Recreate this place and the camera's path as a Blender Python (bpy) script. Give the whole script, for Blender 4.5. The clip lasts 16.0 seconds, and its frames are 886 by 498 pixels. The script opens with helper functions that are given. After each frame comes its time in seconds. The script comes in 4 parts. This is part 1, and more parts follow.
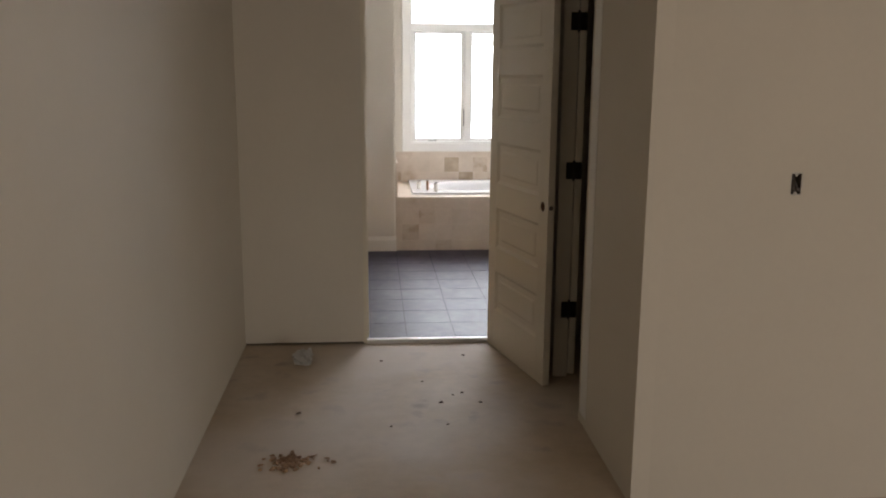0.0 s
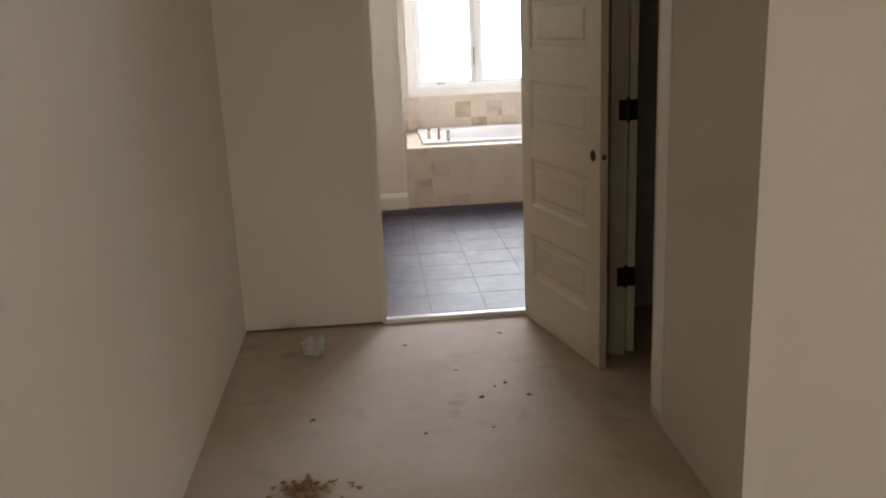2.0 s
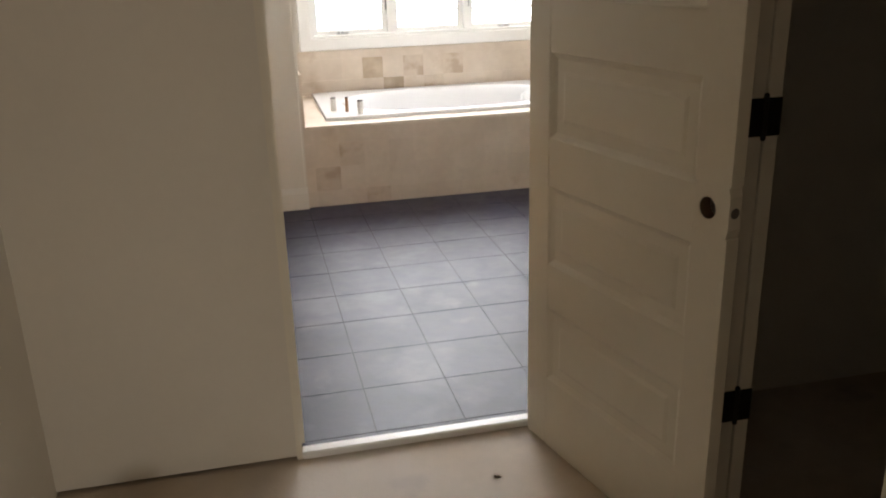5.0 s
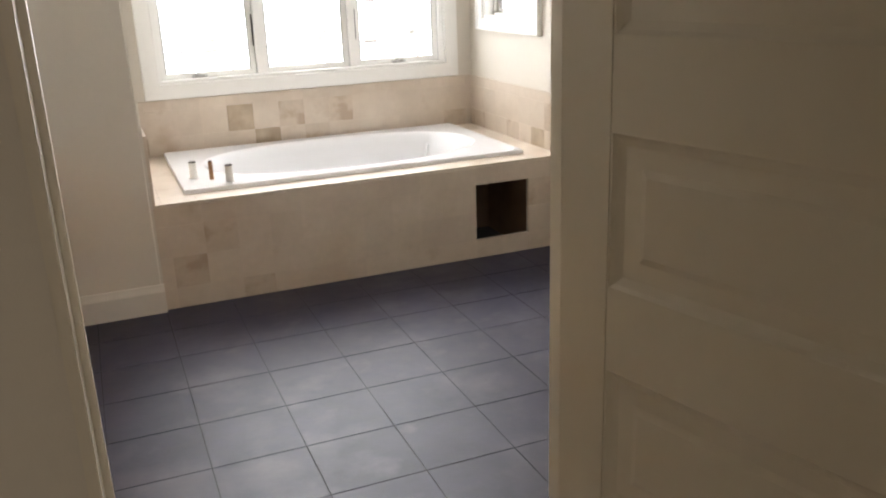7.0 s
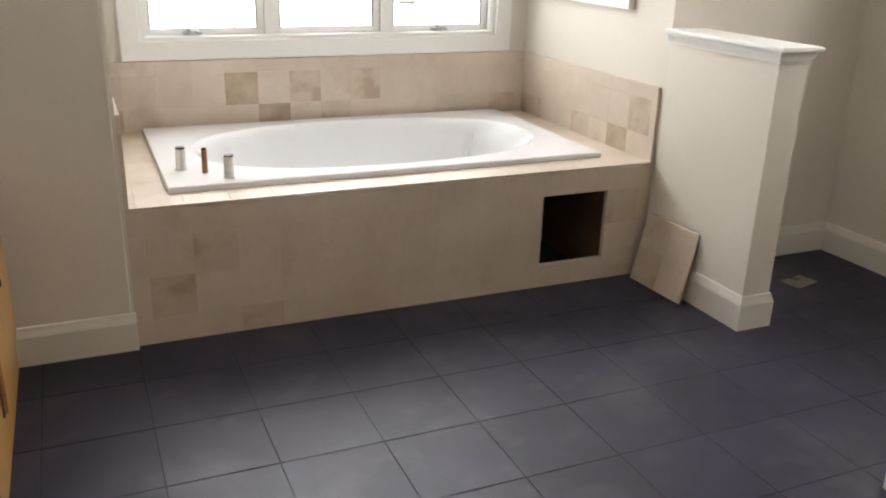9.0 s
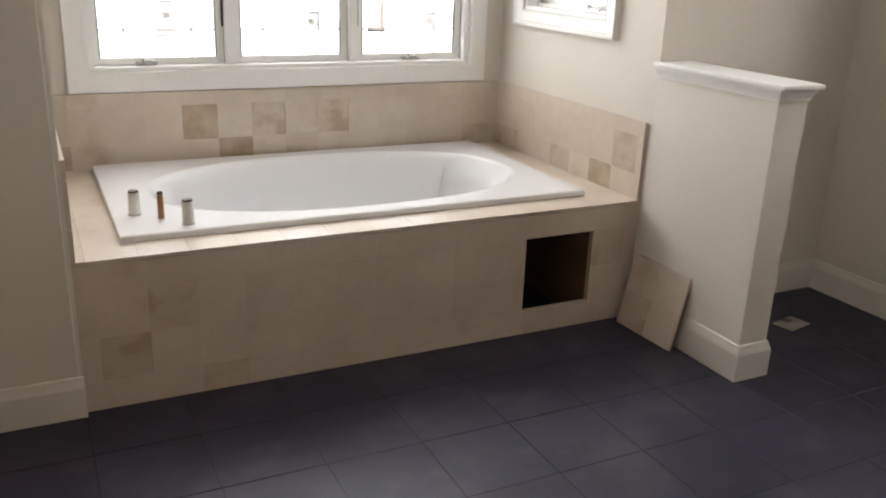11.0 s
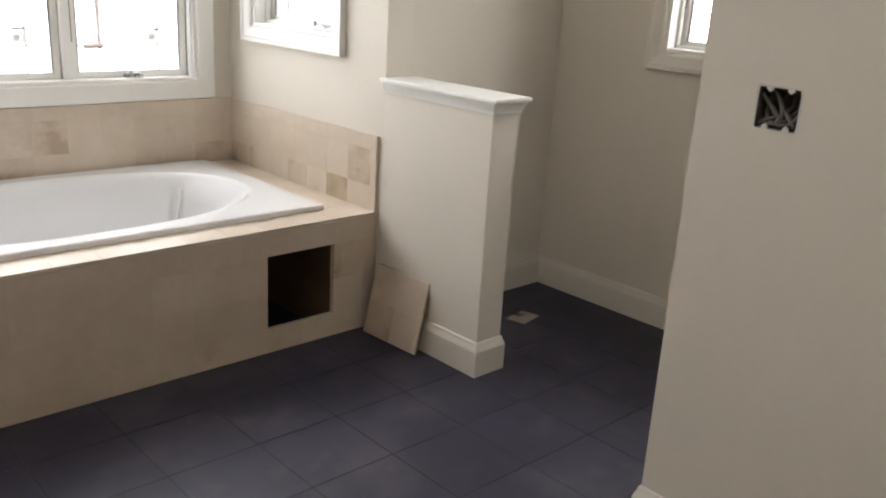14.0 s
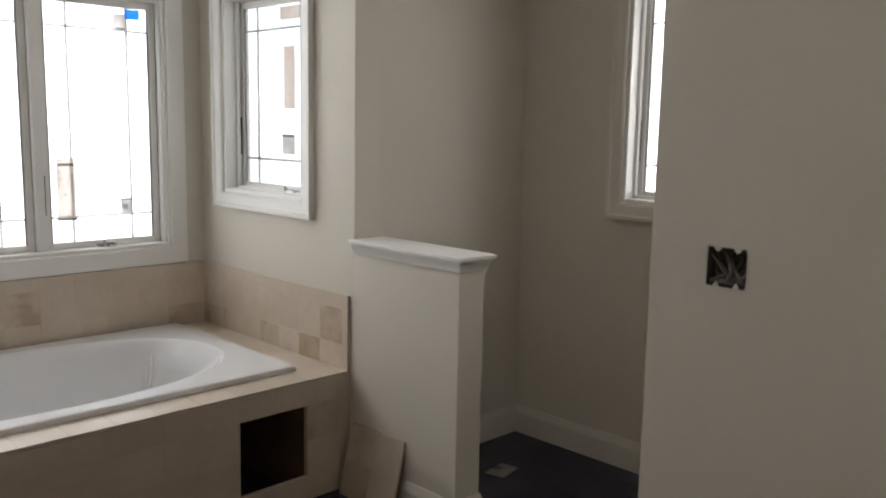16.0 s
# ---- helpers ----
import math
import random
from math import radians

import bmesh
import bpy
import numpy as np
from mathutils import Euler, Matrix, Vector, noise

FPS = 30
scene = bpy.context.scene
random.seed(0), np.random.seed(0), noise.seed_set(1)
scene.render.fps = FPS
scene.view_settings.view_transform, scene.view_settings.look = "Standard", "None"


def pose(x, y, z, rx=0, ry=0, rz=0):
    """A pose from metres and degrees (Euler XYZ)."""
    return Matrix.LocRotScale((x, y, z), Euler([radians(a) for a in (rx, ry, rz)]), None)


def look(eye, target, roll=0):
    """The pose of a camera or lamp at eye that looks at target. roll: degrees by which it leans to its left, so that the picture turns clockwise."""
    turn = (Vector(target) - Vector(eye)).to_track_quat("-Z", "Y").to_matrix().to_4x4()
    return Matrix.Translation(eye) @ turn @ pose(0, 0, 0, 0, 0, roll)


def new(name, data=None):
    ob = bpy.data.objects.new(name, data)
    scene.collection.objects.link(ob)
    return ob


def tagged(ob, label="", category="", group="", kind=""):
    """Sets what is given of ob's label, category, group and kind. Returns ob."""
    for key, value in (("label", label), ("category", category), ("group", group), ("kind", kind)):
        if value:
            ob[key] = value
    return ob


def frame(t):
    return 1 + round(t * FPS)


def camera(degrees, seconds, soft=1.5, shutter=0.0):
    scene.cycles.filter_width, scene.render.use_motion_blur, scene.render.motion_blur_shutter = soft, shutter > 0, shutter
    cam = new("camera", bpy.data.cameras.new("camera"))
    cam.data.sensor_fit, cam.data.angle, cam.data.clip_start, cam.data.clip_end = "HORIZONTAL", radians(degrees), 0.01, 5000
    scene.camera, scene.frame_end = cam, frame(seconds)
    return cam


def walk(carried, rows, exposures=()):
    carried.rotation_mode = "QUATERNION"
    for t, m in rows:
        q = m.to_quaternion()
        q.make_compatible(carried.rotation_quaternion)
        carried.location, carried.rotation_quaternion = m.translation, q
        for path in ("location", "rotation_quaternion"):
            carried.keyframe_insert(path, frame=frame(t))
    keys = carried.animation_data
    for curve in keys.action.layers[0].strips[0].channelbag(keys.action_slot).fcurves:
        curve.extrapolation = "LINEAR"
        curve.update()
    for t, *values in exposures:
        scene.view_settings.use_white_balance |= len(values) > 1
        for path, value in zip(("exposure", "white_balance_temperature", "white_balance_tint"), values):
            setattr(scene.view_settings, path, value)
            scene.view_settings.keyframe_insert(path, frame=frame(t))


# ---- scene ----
cam = camera(54.8, 16.0, soft=2.0)
PATH = [
    (0, (-0.188, 0.2, 1.634), (-0.03, 2.153, 1.236), 0.4),
    (0.5, (-0.15, 0.232, 1.628), (-0.116, 2.194, 1.242), 0.8),
    (1, (-0.143, 0.412, 1.586), (-0.089, 2.353, 1.108), 1.0),
    (1.5, (-0.232, 0.681, 1.591), (-0.068, 2.604, 1.071), -1.0),
    (2, (-0.251, 0.973, 1.564), (-0.105, 2.898, 1.043), -2.5),
    (2.5, (-0.216, 1.292, 1.566), (-0.05, 3.194, 0.972), -1.1),
    (3, (-0.237, 1.639, 1.528), (0.103, 3.516, 0.929), -0.6),
    (3.5, (-0.312, 1.921, 1.565), (0.022, 3.792, 0.944), -1.0),
    (3.7, (-0.311, 2.051, 1.555), (-0.035, 3.933, 0.939), -1.4),
    (5.8, (-0.292, 3.393, 1.526), (0.185, 5.207, 0.832), -1.7),
    (6, (-0.215, 3.518, 1.506), (0.254, 5.34, 0.826), -1.5),
    (6.5, (-0.165, 3.812, 1.486), (0.497, 5.578, 0.818), -0.7),
    (7, (-0.173, 4.108, 1.492), (0.535, 5.874, 0.872), -2.1),
    (7.5, (-0.12, 4.405, 1.432), (0.443, 6.253, 0.914), -1.4),
    (8, (-0.052, 4.695, 1.418), (0.466, 6.51, 0.757), 0.2),
    (8.5, (-0.096, 4.982, 1.429), (0.582, 6.723, 0.717), 1.1),
    (8.7, (-0.104, 5.064, 1.411), (0.621, 6.794, 0.716), 1.4),
    (10.8, (-0.065, 5.445, 1.437), (0.75, 7.138, 0.753), 2.1),
    (11, (-0.064, 5.431, 1.442), (0.781, 7.122, 0.789), 2.1),
    (11.5, (-0.065, 5.413, 1.436), (0.795, 7.116, 0.834), 1.7),
    (12, (-0.057, 5.426, 1.393), (0.802, 7.043, 0.587), 1.6),
    (12.5, (-0.035, 5.435, 1.421), (0.874, 6.994, 0.559), 1.4),
    (13, (-0.035, 5.432, 1.443), (1.003, 6.949, 0.655), 2.6),
    (13.5, (-0.029, 5.4, 1.457), (1.173, 6.86, 0.806), 3.5),
    (14, (-0.03, 5.378, 1.47), (1.284, 6.76, 0.866), 3.4),
    (14.5, (-0.026, 5.361, 1.49), (1.303, 6.76, 0.964), 2.1),
    (15, (-0.015, 5.352, 1.51), (1.324, 6.765, 1.053), 1.8),
    (15.5, (-0.012, 5.349, 1.528), (1.334, 6.77, 1.118), 1.6),
    (16, (-0.02, 5.34, 1.552), (1.368, 6.749, 1.262), 1.1),
]
EXPOSURES = [
    (0, 0.24, 6420, 14), (0.5, 0.34, 6450, 15), (1.5, 0.54, 6420, 15), (2.5, 0.6, 6460, 14), (3.5, 0.7, 6500, 12),
    (6, 0.55, 6690, 12), (6.5, 0.56, 6640, 12), (7, 0.33, 6660, 12), (7.5, -0.1, 6680, 12), (8, -0.18, 6630, 11), (8.7, 0.17, 6650, 11),
    (10.8, -0.25, 6660, 12), (11, -0.25, 6660, 12), (11.5, -0.62, 6660, 12), (12, -0.22, 6690, 12), (12.5, 0.48, 6690, 12),
    (13, 0.6, 6690, 12), (13.5, 0.2, 6610, 12), (14, -0.11, 6610, 12), (15, -0.62, 6610, 12), (15.5, -0.69, 6610, 12),
    (16, -1.08, 6590, 12),
]
walk(cam, [(t, look(eye, target, roll)) for t, eye, target, roll in PATH], EXPOSURES)

# ---- light ----
world = bpy.data.worlds.new("overcast_sky")
scene.world = world
world.use_nodes = True
sky = world.node_tree.nodes.new("ShaderNodeTexSky")
sky.sky_type, sky.sun_disc = "NISHITA", False
sky.sun_elevation, sky.sun_rotation = radians(55), radians(8)
sky.air_density, sky.dust_density, sky.ozone_density = 1.0, 1.0, 1.0
background = world.node_tree.nodes["Background"]
background.inputs["Strength"].default_value = 0.15
world.node_tree.links.new(sky.outputs[0], background.inputs["Color"])

sun_lamp = bpy.data.lights.new("sun", "SUN")
sun_lamp.energy, sun_lamp.angle, sun_lamp.color = 1.3, radians(60), (1.0, 0.98, 0.95)
new("sun", sun_lamp).matrix_world = look((1.6, 12.5, 6.5), (1.0, 8, 0))


def window_light(name, eye, target, width, height, watts, colour):
    """The sky's light in a window's opening."""
    lamp = bpy.data.lights.new(name, "AREA")
    lamp.shape, lamp.size, lamp.size_y, lamp.energy, lamp.color = "RECTANGLE", width, height, watts, colour
    new(name, lamp).matrix_world = look(eye, target)


window_light("daylight_tub_window", (1.1, 9.95, 1.95), (1.1, 5.0, 1.75), 2.5, 2.4, 137, (0.95, 0.98, 1.0))
window_light("daylight_side_window", (2.62, 9.05, 1.8), (0.0, 9.05, 1.7), 1.7, 1.7, 30, (0.95, 0.98, 1.0))
window_light("daylight_nook_window", (3.62, 7.25, 1.8), (0.0, 7.25, 1.7), 1.6, 1.7, 88, (1.0, 0.985, 0.975))
# The bedroom window is unseen and assumed; its light fills the hall.
window_light("daylight_assumed_window", (3.05, -3.7, 1.0), (2.6, 1.2, 0.0), 1.7, 1.9, 60, (1.0, 0.90, 0.755))


# ---- helpers of the scene ----
def box(bm, x0, x1, y0, y1, z0, z1):
    m = Matrix.LocRotScale(((x0 + x1) / 2, (y0 + y1) / 2, (z0 + z1) / 2), None, (x1 - x0, y1 - y0, z1 - z0))
    return bmesh.ops.create_cube(bm, size=1, matrix=m)["verts"]


def boxes(*spans, bevel=0.0):
    bm = bmesh.new()
    for s in spans:
        box(bm, *s)
    if bevel:
        bmesh.ops.bevel(bm, geom=bm.edges[:], offset=bevel, segments=2, affect="EDGES", clamp_overlap=True)
    return bm


def rod(bm, start, end, r0, r1=None, sides=16, caps=True):
    a, b = Vector(start), Vector(end)
    turn = (b - a).to_track_quat("Z", "Y").to_matrix().to_4x4()
    m = Matrix.Translation((a + b) / 2) @ turn
    return bmesh.ops.create_cone(bm, cap_ends=caps, segments=sides, radius1=r0, radius2=r0 if r1 is None else r1,
                                 depth=(b - a).length, matrix=m)["verts"]


def sweep(bm, outline, path):
    """A moulding: an outline of (off, up) carried along a path of (place, off_direction, up_direction), with both ends closed."""
    rings = [[bm.verts.new(Vector(p) + Vector(o) * a + Vector(u) * b) for a, b in outline] for p, o, u in path]
    n = len(outline)
    for r, s in zip(rings, rings[1:]):
        for i in range(n):
            bm.faces.new((r[i], r[(i + 1) % n], s[(i + 1) % n], s[i]))
    bm.faces.new(rings[0][::-1])
    bm.faces.new(rings[-1])
    bmesh.ops.recalc_face_normals(bm, faces=bm.faces[:])
    return bm


def finish(name, bm, material, smooth=False):
    me = bpy.data.meshes.new(name)
    bm.to_mesh(me)
    bm.free()
    me.materials.append(material)
    if smooth:
        for p in me.polygons:
            p.use_smooth = True
    return me


def thing(name, m, label, category, group="", kind=""):
    ob = new(name)
    ob.empty_display_size = 0.1
    ob.matrix_world = m
    return tagged(ob, label, category, group, kind)


def part(name, bm, material, parent, label="", smooth=False):
    ob = new(name, finish(name, bm, material, smooth))
    ob.parent = parent
    return tagged(ob, label)


def structure(name, bm, material, label="", category=""):
    return tagged(new(name, finish(name, bm, material)), label, category, kind="structure")


# ---- materials ----
def surface(name, colours, rough=0.6, grain=40.0, speck=0.11, blotch=2.0, bump=0.05, bump_scale=200.0, spread=0.0, metallic=0.0,
            stretch=(1, 1, 1), stain=None, stain_scale=1.2, stain_from=0.55, coat=0.0, gloss=0.5, clear=0.0, whole=False, scuff=None, scuff_scale=6.0, scuff_from=0.62):
    """colours: dark and light; grain and blotch: the two scales of the variation, in waves a metre; spread: how far pieces differ; scuff: pale dust over it."""
    mat = bpy.data.materials.new(name)
    mat.use_nodes = True
    nodes, links = mat.node_tree.nodes, mat.node_tree.links
    shader = nodes["Principled BSDF"]
    place = nodes.new("ShaderNodeTexCoord")
    info = nodes.new("ShaderNodeObjectInfo")
    shift = nodes.new("ShaderNodeVectorMath")
    shift.operation = "MULTIPLY_ADD"
    links.new(nodes.new("ShaderNodeNewGeometry").outputs["Position"] if whole else place.outputs["Object"], shift.inputs[0])
    shift.inputs[1].default_value = stretch
    far = nodes.new("ShaderNodeVectorMath")
    far.operation = "SCALE"
    far.inputs[0].default_value = (37.0, 53.0, 71.0)
    links.new(info.outputs["Random"], far.inputs["Scale"])
    if not whole:
        links.new(far.outputs[0], shift.inputs[2])

    def clouds(scale, detail):
        n = nodes.new("ShaderNodeTexNoise")
        n.inputs["Scale"].default_value, n.inputs["Detail"].default_value = scale, detail
        links.new(shift.outputs[0], n.inputs["Vector"])
        return n.outputs[0]

    def mixed(kind, factor, a, b):
        n = nodes.new("ShaderNodeMix")
        n.data_type, n.blend_type = "RGBA", kind
        for socket, value in ((n.inputs[0], factor), (n.inputs[6], a), (n.inputs[7], b)):
            if hasattr(value, "default_value"):
                links.new(value, socket)
            else:
                socket.default_value = value
        return n.outputs[2]

    def stepped(value, low, high):
        n = nodes.new("ShaderNodeMapRange")
        n.inputs[1].default_value, n.inputs[2].default_value = low, high
        links.new(value, n.inputs[0])
        return n.outputs[0]

    dark, light = (*colours[0], 1), (*colours[1], 1)
    base = mixed("MIX", stepped(clouds(blotch, 4), 0.3, 0.7), dark, light)
    fine = stepped(clouds(grain, 6), 0.25, 0.75)
    tone = mixed("MIX", fine, (1 - speck,) * 3 + (1,), (1 + speck * 0.7,) * 3 + (1,))
    base = mixed("MULTIPLY", 1.0, base, tone)
    if spread:
        own = mixed("MIX", info.outputs["Random"], (1 - spread,) * 3 + (1,), (1 + spread,) * 3 + (1,))
        base = mixed("MULTIPLY", 1.0, base, own)
    if stain:
        base = mixed("MIX", stepped(clouds(stain_scale, 8), stain_from, stain_from + 0.15), base, (*stain, 1))
    if scuff:
        soft = stepped(clouds(scuff_scale, 9), scuff_from, scuff_from + 0.2)
        half = nodes.new("ShaderNodeMath")
        half.operation = "MULTIPLY"
        half.inputs[1].default_value = 0.6
        links.new(soft, half.inputs[0])
        base = mixed("MIX", half.outputs[0], base, (*scuff, 1))
    links.new(base, shader.inputs["Base Color"])
    links.new(stepped_range(nodes, links, fine, rough), shader.inputs["Roughness"])
    shader.inputs["Metallic"].default_value = metallic
    shader.inputs["Specular IOR Level"].default_value = gloss
    shader.inputs["Transmission Weight"].default_value = clear
    if coat:
        shader.inputs["Coat Weight"].default_value = coat
        shader.inputs["Coat Roughness"].default_value = 0.08
    if bump:
        relief = nodes.new("ShaderNodeBump")
        relief.inputs["Strength"].default_value, relief.inputs["Distance"].default_value = bump, 0.004
        links.new(clouds(bump_scale, 5), relief.inputs["Height"])
        links.new(relief.outputs[0], shader.inputs["Normal"])
    return mat


def stepped_range(nodes, links, value, rough):
    n = nodes.new("ShaderNodeMapRange")
    n.inputs[3].default_value, n.inputs[4].default_value = rough * 0.88, min(1.0, rough * 1.12)
    links.new(value, n.inputs[0])
    return n.outputs[0]


WALL = surface("cream_wall_paint", ((0.655, 0.608, 0.533), (0.695, 0.648, 0.573)), 0.75, 45, 0.015, 0.9, 0.05, 260, gloss=0.22)
TRIM = surface("white_trim_paint", ((0.83, 0.82, 0.79), (0.87, 0.86, 0.83)), 0.36, 30, 0.015, 2, 0.02, 120)
CASINGPAINT = surface("white_casing_paint", ((0.81, 0.795, 0.76), (0.85, 0.835, 0.80)), 0.45, 30, 0.012, 2, 0.02, 150)
BASESHADEPAINT = surface("cream_baseboard_and_shaded_casing_paint", ((0.69, 0.65, 0.585), (0.72, 0.68, 0.615)), 0.4, 30, 0.015, 2, 0.02, 120)
DOORPAINT = surface("primed_door_paint", ((0.70, 0.645, 0.54), (0.74, 0.685, 0.58)), 0.42, 30, 0.015, 2, 0.03, 150)
CEILING = surface("white_ceiling_paint", ((0.76, 0.74, 0.70), (0.80, 0.78, 0.74)), 0.8, 60, 0.03, 1, 0.1, 220)
SUBFLOOR = surface("dusty_subfloor", ((0.46, 0.36, 0.245), (0.60, 0.52, 0.44)), 0.66, 17, 0.09, 1.0, 0.25, 80,
                   stain=(0.33, 0.275, 0.24), stain_scale=5.2, stain_from=0.60, gloss=0.22, scuff=(0.64, 0.575, 0.52), scuff_scale=1.3, scuff_from=0.44)
SLATE = surface("slate_grey_floor_tile", ((0.0185, 0.0168, 0.035), (0.034, 0.0315, 0.056)), 0.45, 16, 0.20, 3.2, 0.12, 24, spread=0.08, gloss=0.37, whole=True,
                stain=(0.056, 0.052, 0.072), stain_scale=2.4, stain_from=0.53, scuff=(0.085, 0.079, 0.096), scuff_scale=5.0, scuff_from=0.60)
GROUT = surface("dark_grout", ((0.020, 0.019, 0.025), (0.030, 0.028, 0.036)), 0.9, 80, 0.1, 6, 0.2, 300)
TRAVERTINE = surface("cream_travertine", ((0.57, 0.475, 0.38), (0.65, 0.56, 0.465)), 0.36, 26, 0.04, 4, 0.05, 90, spread=0.035, whole=True,
                     stain=(0.50, 0.395, 0.295), stain_scale=4.5, stain_from=0.60)
TAN = surface("tan_travertine", ((0.36, 0.27, 0.18), (0.50, 0.40, 0.29)), 0.36, 26, 0.06, 9, 0.05, 90, spread=0.06)
VEINED = surface("brown_veined_travertine", ((0.52, 0.42, 0.325), (0.63, 0.54, 0.44)), 0.36, 20, 0.06, 7, 0.05, 90, spread=0.03,
                 stain=(0.44, 0.335, 0.24), stain_scale=7.0, stain_from=0.48)
MORTAR = surface("sand_grout", ((0.60, 0.505, 0.41), (0.64, 0.545, 0.45)), 0.9, 80, 0.05, 6, 0.1, 300)
ACRYLIC = surface("glossy_white_acrylic", ((0.78, 0.78, 0.79), (0.80, 0.80, 0.81)), 0.14, 20, 0.005, 1, 0.0)
MAPLE = surface("maple_veneer", ((0.46, 0.23, 0.066), (0.58, 0.32, 0.105)), 0.38, 40, 0.07, 3, 0.05, 120, stretch=(1, 1, 0.12))
RAWWOOD = surface("raw_particle_board", ((0.55, 0.43, 0.29), (0.66, 0.55, 0.40)), 0.75, 90, 0.10, 4, 0.2, 300)
INTERIOR = surface("orange_brown_plywood", ((0.28, 0.10, 0.03), (0.36, 0.14, 0.045)), 0.6, 30, 0.10, 4, 0.08, 120)
BRONZE = surface("dark_bronze", ((0.025, 0.021, 0.018), (0.05, 0.042, 0.036)), 0.35, 60, 0.10, 6, 0.02, 200, metallic=0.8)
COPPER = surface("tarnished_copper", ((0.20, 0.105, 0.055), (0.38, 0.22, 0.125)), 0.35, 60, 0.10, 12, 0.05, 200, metallic=0.9)
CHROME = surface("brushed_nickel", ((0.42, 0.42, 0.42), (0.55, 0.55, 0.55)), 0.28, 60, 0.10, 6, 0.0, metallic=1.0)
SLEEVE = surface("white_plastic_sleeve", ((0.66, 0.64, 0.60), (0.78, 0.76, 0.72)), 0.4, 40, 0.10, 12, 0.03, 150)
DARKBOX = surface("dusty_dark_plastic", ((0.09, 0.075, 0.066), (0.15, 0.125, 0.11)), 0.6, 60, 0.10, 20, 0.05, 200)
WIRE = surface("brown_cable_sheath", ((0.045, 0.035, 0.03), (0.17, 0.145, 0.13)), 0.5, 40, 0.10, 20, 0.02, 200)
FRAMING = surface("rough_framing_timber", ((0.13, 0.075, 0.045), (0.20, 0.12, 0.07)), 0.85, 30, 0.10, 4, 0.2, 120)
PLASTER = surface("chipped_drywall_edge", ((0.55, 0.53, 0.50), (0.68, 0.66, 0.62)), 0.9, 80, 0.10, 20, 0.4, 200)
SEAL = surface("grey_vinyl_seal", ((0.36, 0.36, 0.365), (0.46, 0.46, 0.465)), 0.6, 40, 0.05, 8, 0.02, 200)
PLATE = surface("dusty_grey_plate", ((0.26, 0.235, 0.20), (0.36, 0.325, 0.28)), 0.8, 40, 0.10, 14, 0.2, 150)
CAME = surface("pale_grey_came", ((0.60, 0.61, 0.63), (0.70, 0.71, 0.73)), 0.5, 40, 0.10, 8, 0.02, 200, clear=0.6)
PAPER = surface("paper_label", ((0.80, 0.78, 0.76), (0.88, 0.86, 0.84)), 0.9, 30, 0.10, 30, 0.02, 200, clear=0.55)
KRAFT = surface("peach_paper_label", ((0.80, 0.72, 0.67), (0.88, 0.81, 0.76)), 0.9, 30, 0.10, 14, 0.02, 200, clear=0.72)
FAINT = surface("faint_grey_print", ((0.62, 0.60, 0.58), (0.72, 0.70, 0.67)), 0.8, 60, 0.10, 14, 0.0, clear=0.7)
INK = surface("faded_grey_print", ((0.20, 0.20, 0.21), (0.30, 0.29, 0.29)), 0.8, 60, 0.10, 14, 0.0)
BLUETAPE = surface("blue_masking_tape", ((0.03, 0.36, 0.90), (0.05, 0.42, 0.95)), 0.6, 40, 0.10, 8, 0.03, 200, clear=0.6)
CRUMB = surface("brown_sawdust_crumbs", ((0.24, 0.14, 0.08), (0.44, 0.30, 0.19)), 0.9, 60, 0.10, 20, 0.3, 200)
FILM = surface("crumpled_plastic_film", ((0.66, 0.65, 0.63), (0.78, 0.77, 0.75)), 0.4, 30, 0.05, 10, 0.05, 100, clear=0.55)
BARK = surface("dark_brown_chip", ((0.09, 0.07, 0.058), (0.17, 0.13, 0.11)), 0.9, 80, 0.10, 30, 0.2, 300)
EARTH = surface("pale_bare_ground", ((0.30, 0.27, 0.22), (0.42, 0.38, 0.32)), 0.95, 3, 0.10, 0.2, 0.3, 10)

GLASS = bpy.data.materials.new("window_glass")
GLASS.use_nodes = True
pane_shader = GLASS.node_tree.nodes["Principled BSDF"]
pane_shader.inputs["Transmission Weight"].default_value = 1.0
pane_shader.inputs["Roughness"].default_value = 0.0
pane_shader.inputs["IOR"].default_value = 1.45
pane_shader.inputs["Base Color"].default_value = (0.97, 0.98, 0.98, 1)


# ---- the shell ----
HALL_L, HALL_R, END, BATH_S = -0.985, 0.79, 5.30, 5.42   # hall sides, its end wall, that wall's bathroom face
TOP = 3.05                                                # ceiling
FLOOR = 0.02                                              # tiled floor above the bare one
TUB_Y, TUB_L, TUB_R, TUB_B = 8.07, 0.01, 2.137, 9.262     # alcove
NOOK_B, NOOK_R = 8.043, 3.18
RIGHT, RIGHT_END = 1.831, 6.478
DOOR_L, DOOR_R, DOOR_H = -0.262, 0.584, 2.175             # rough opening to the bathroom
CL_NEAR, CL_FAR = 4.02, 4.665                             # closet opening
OUT = 0.14

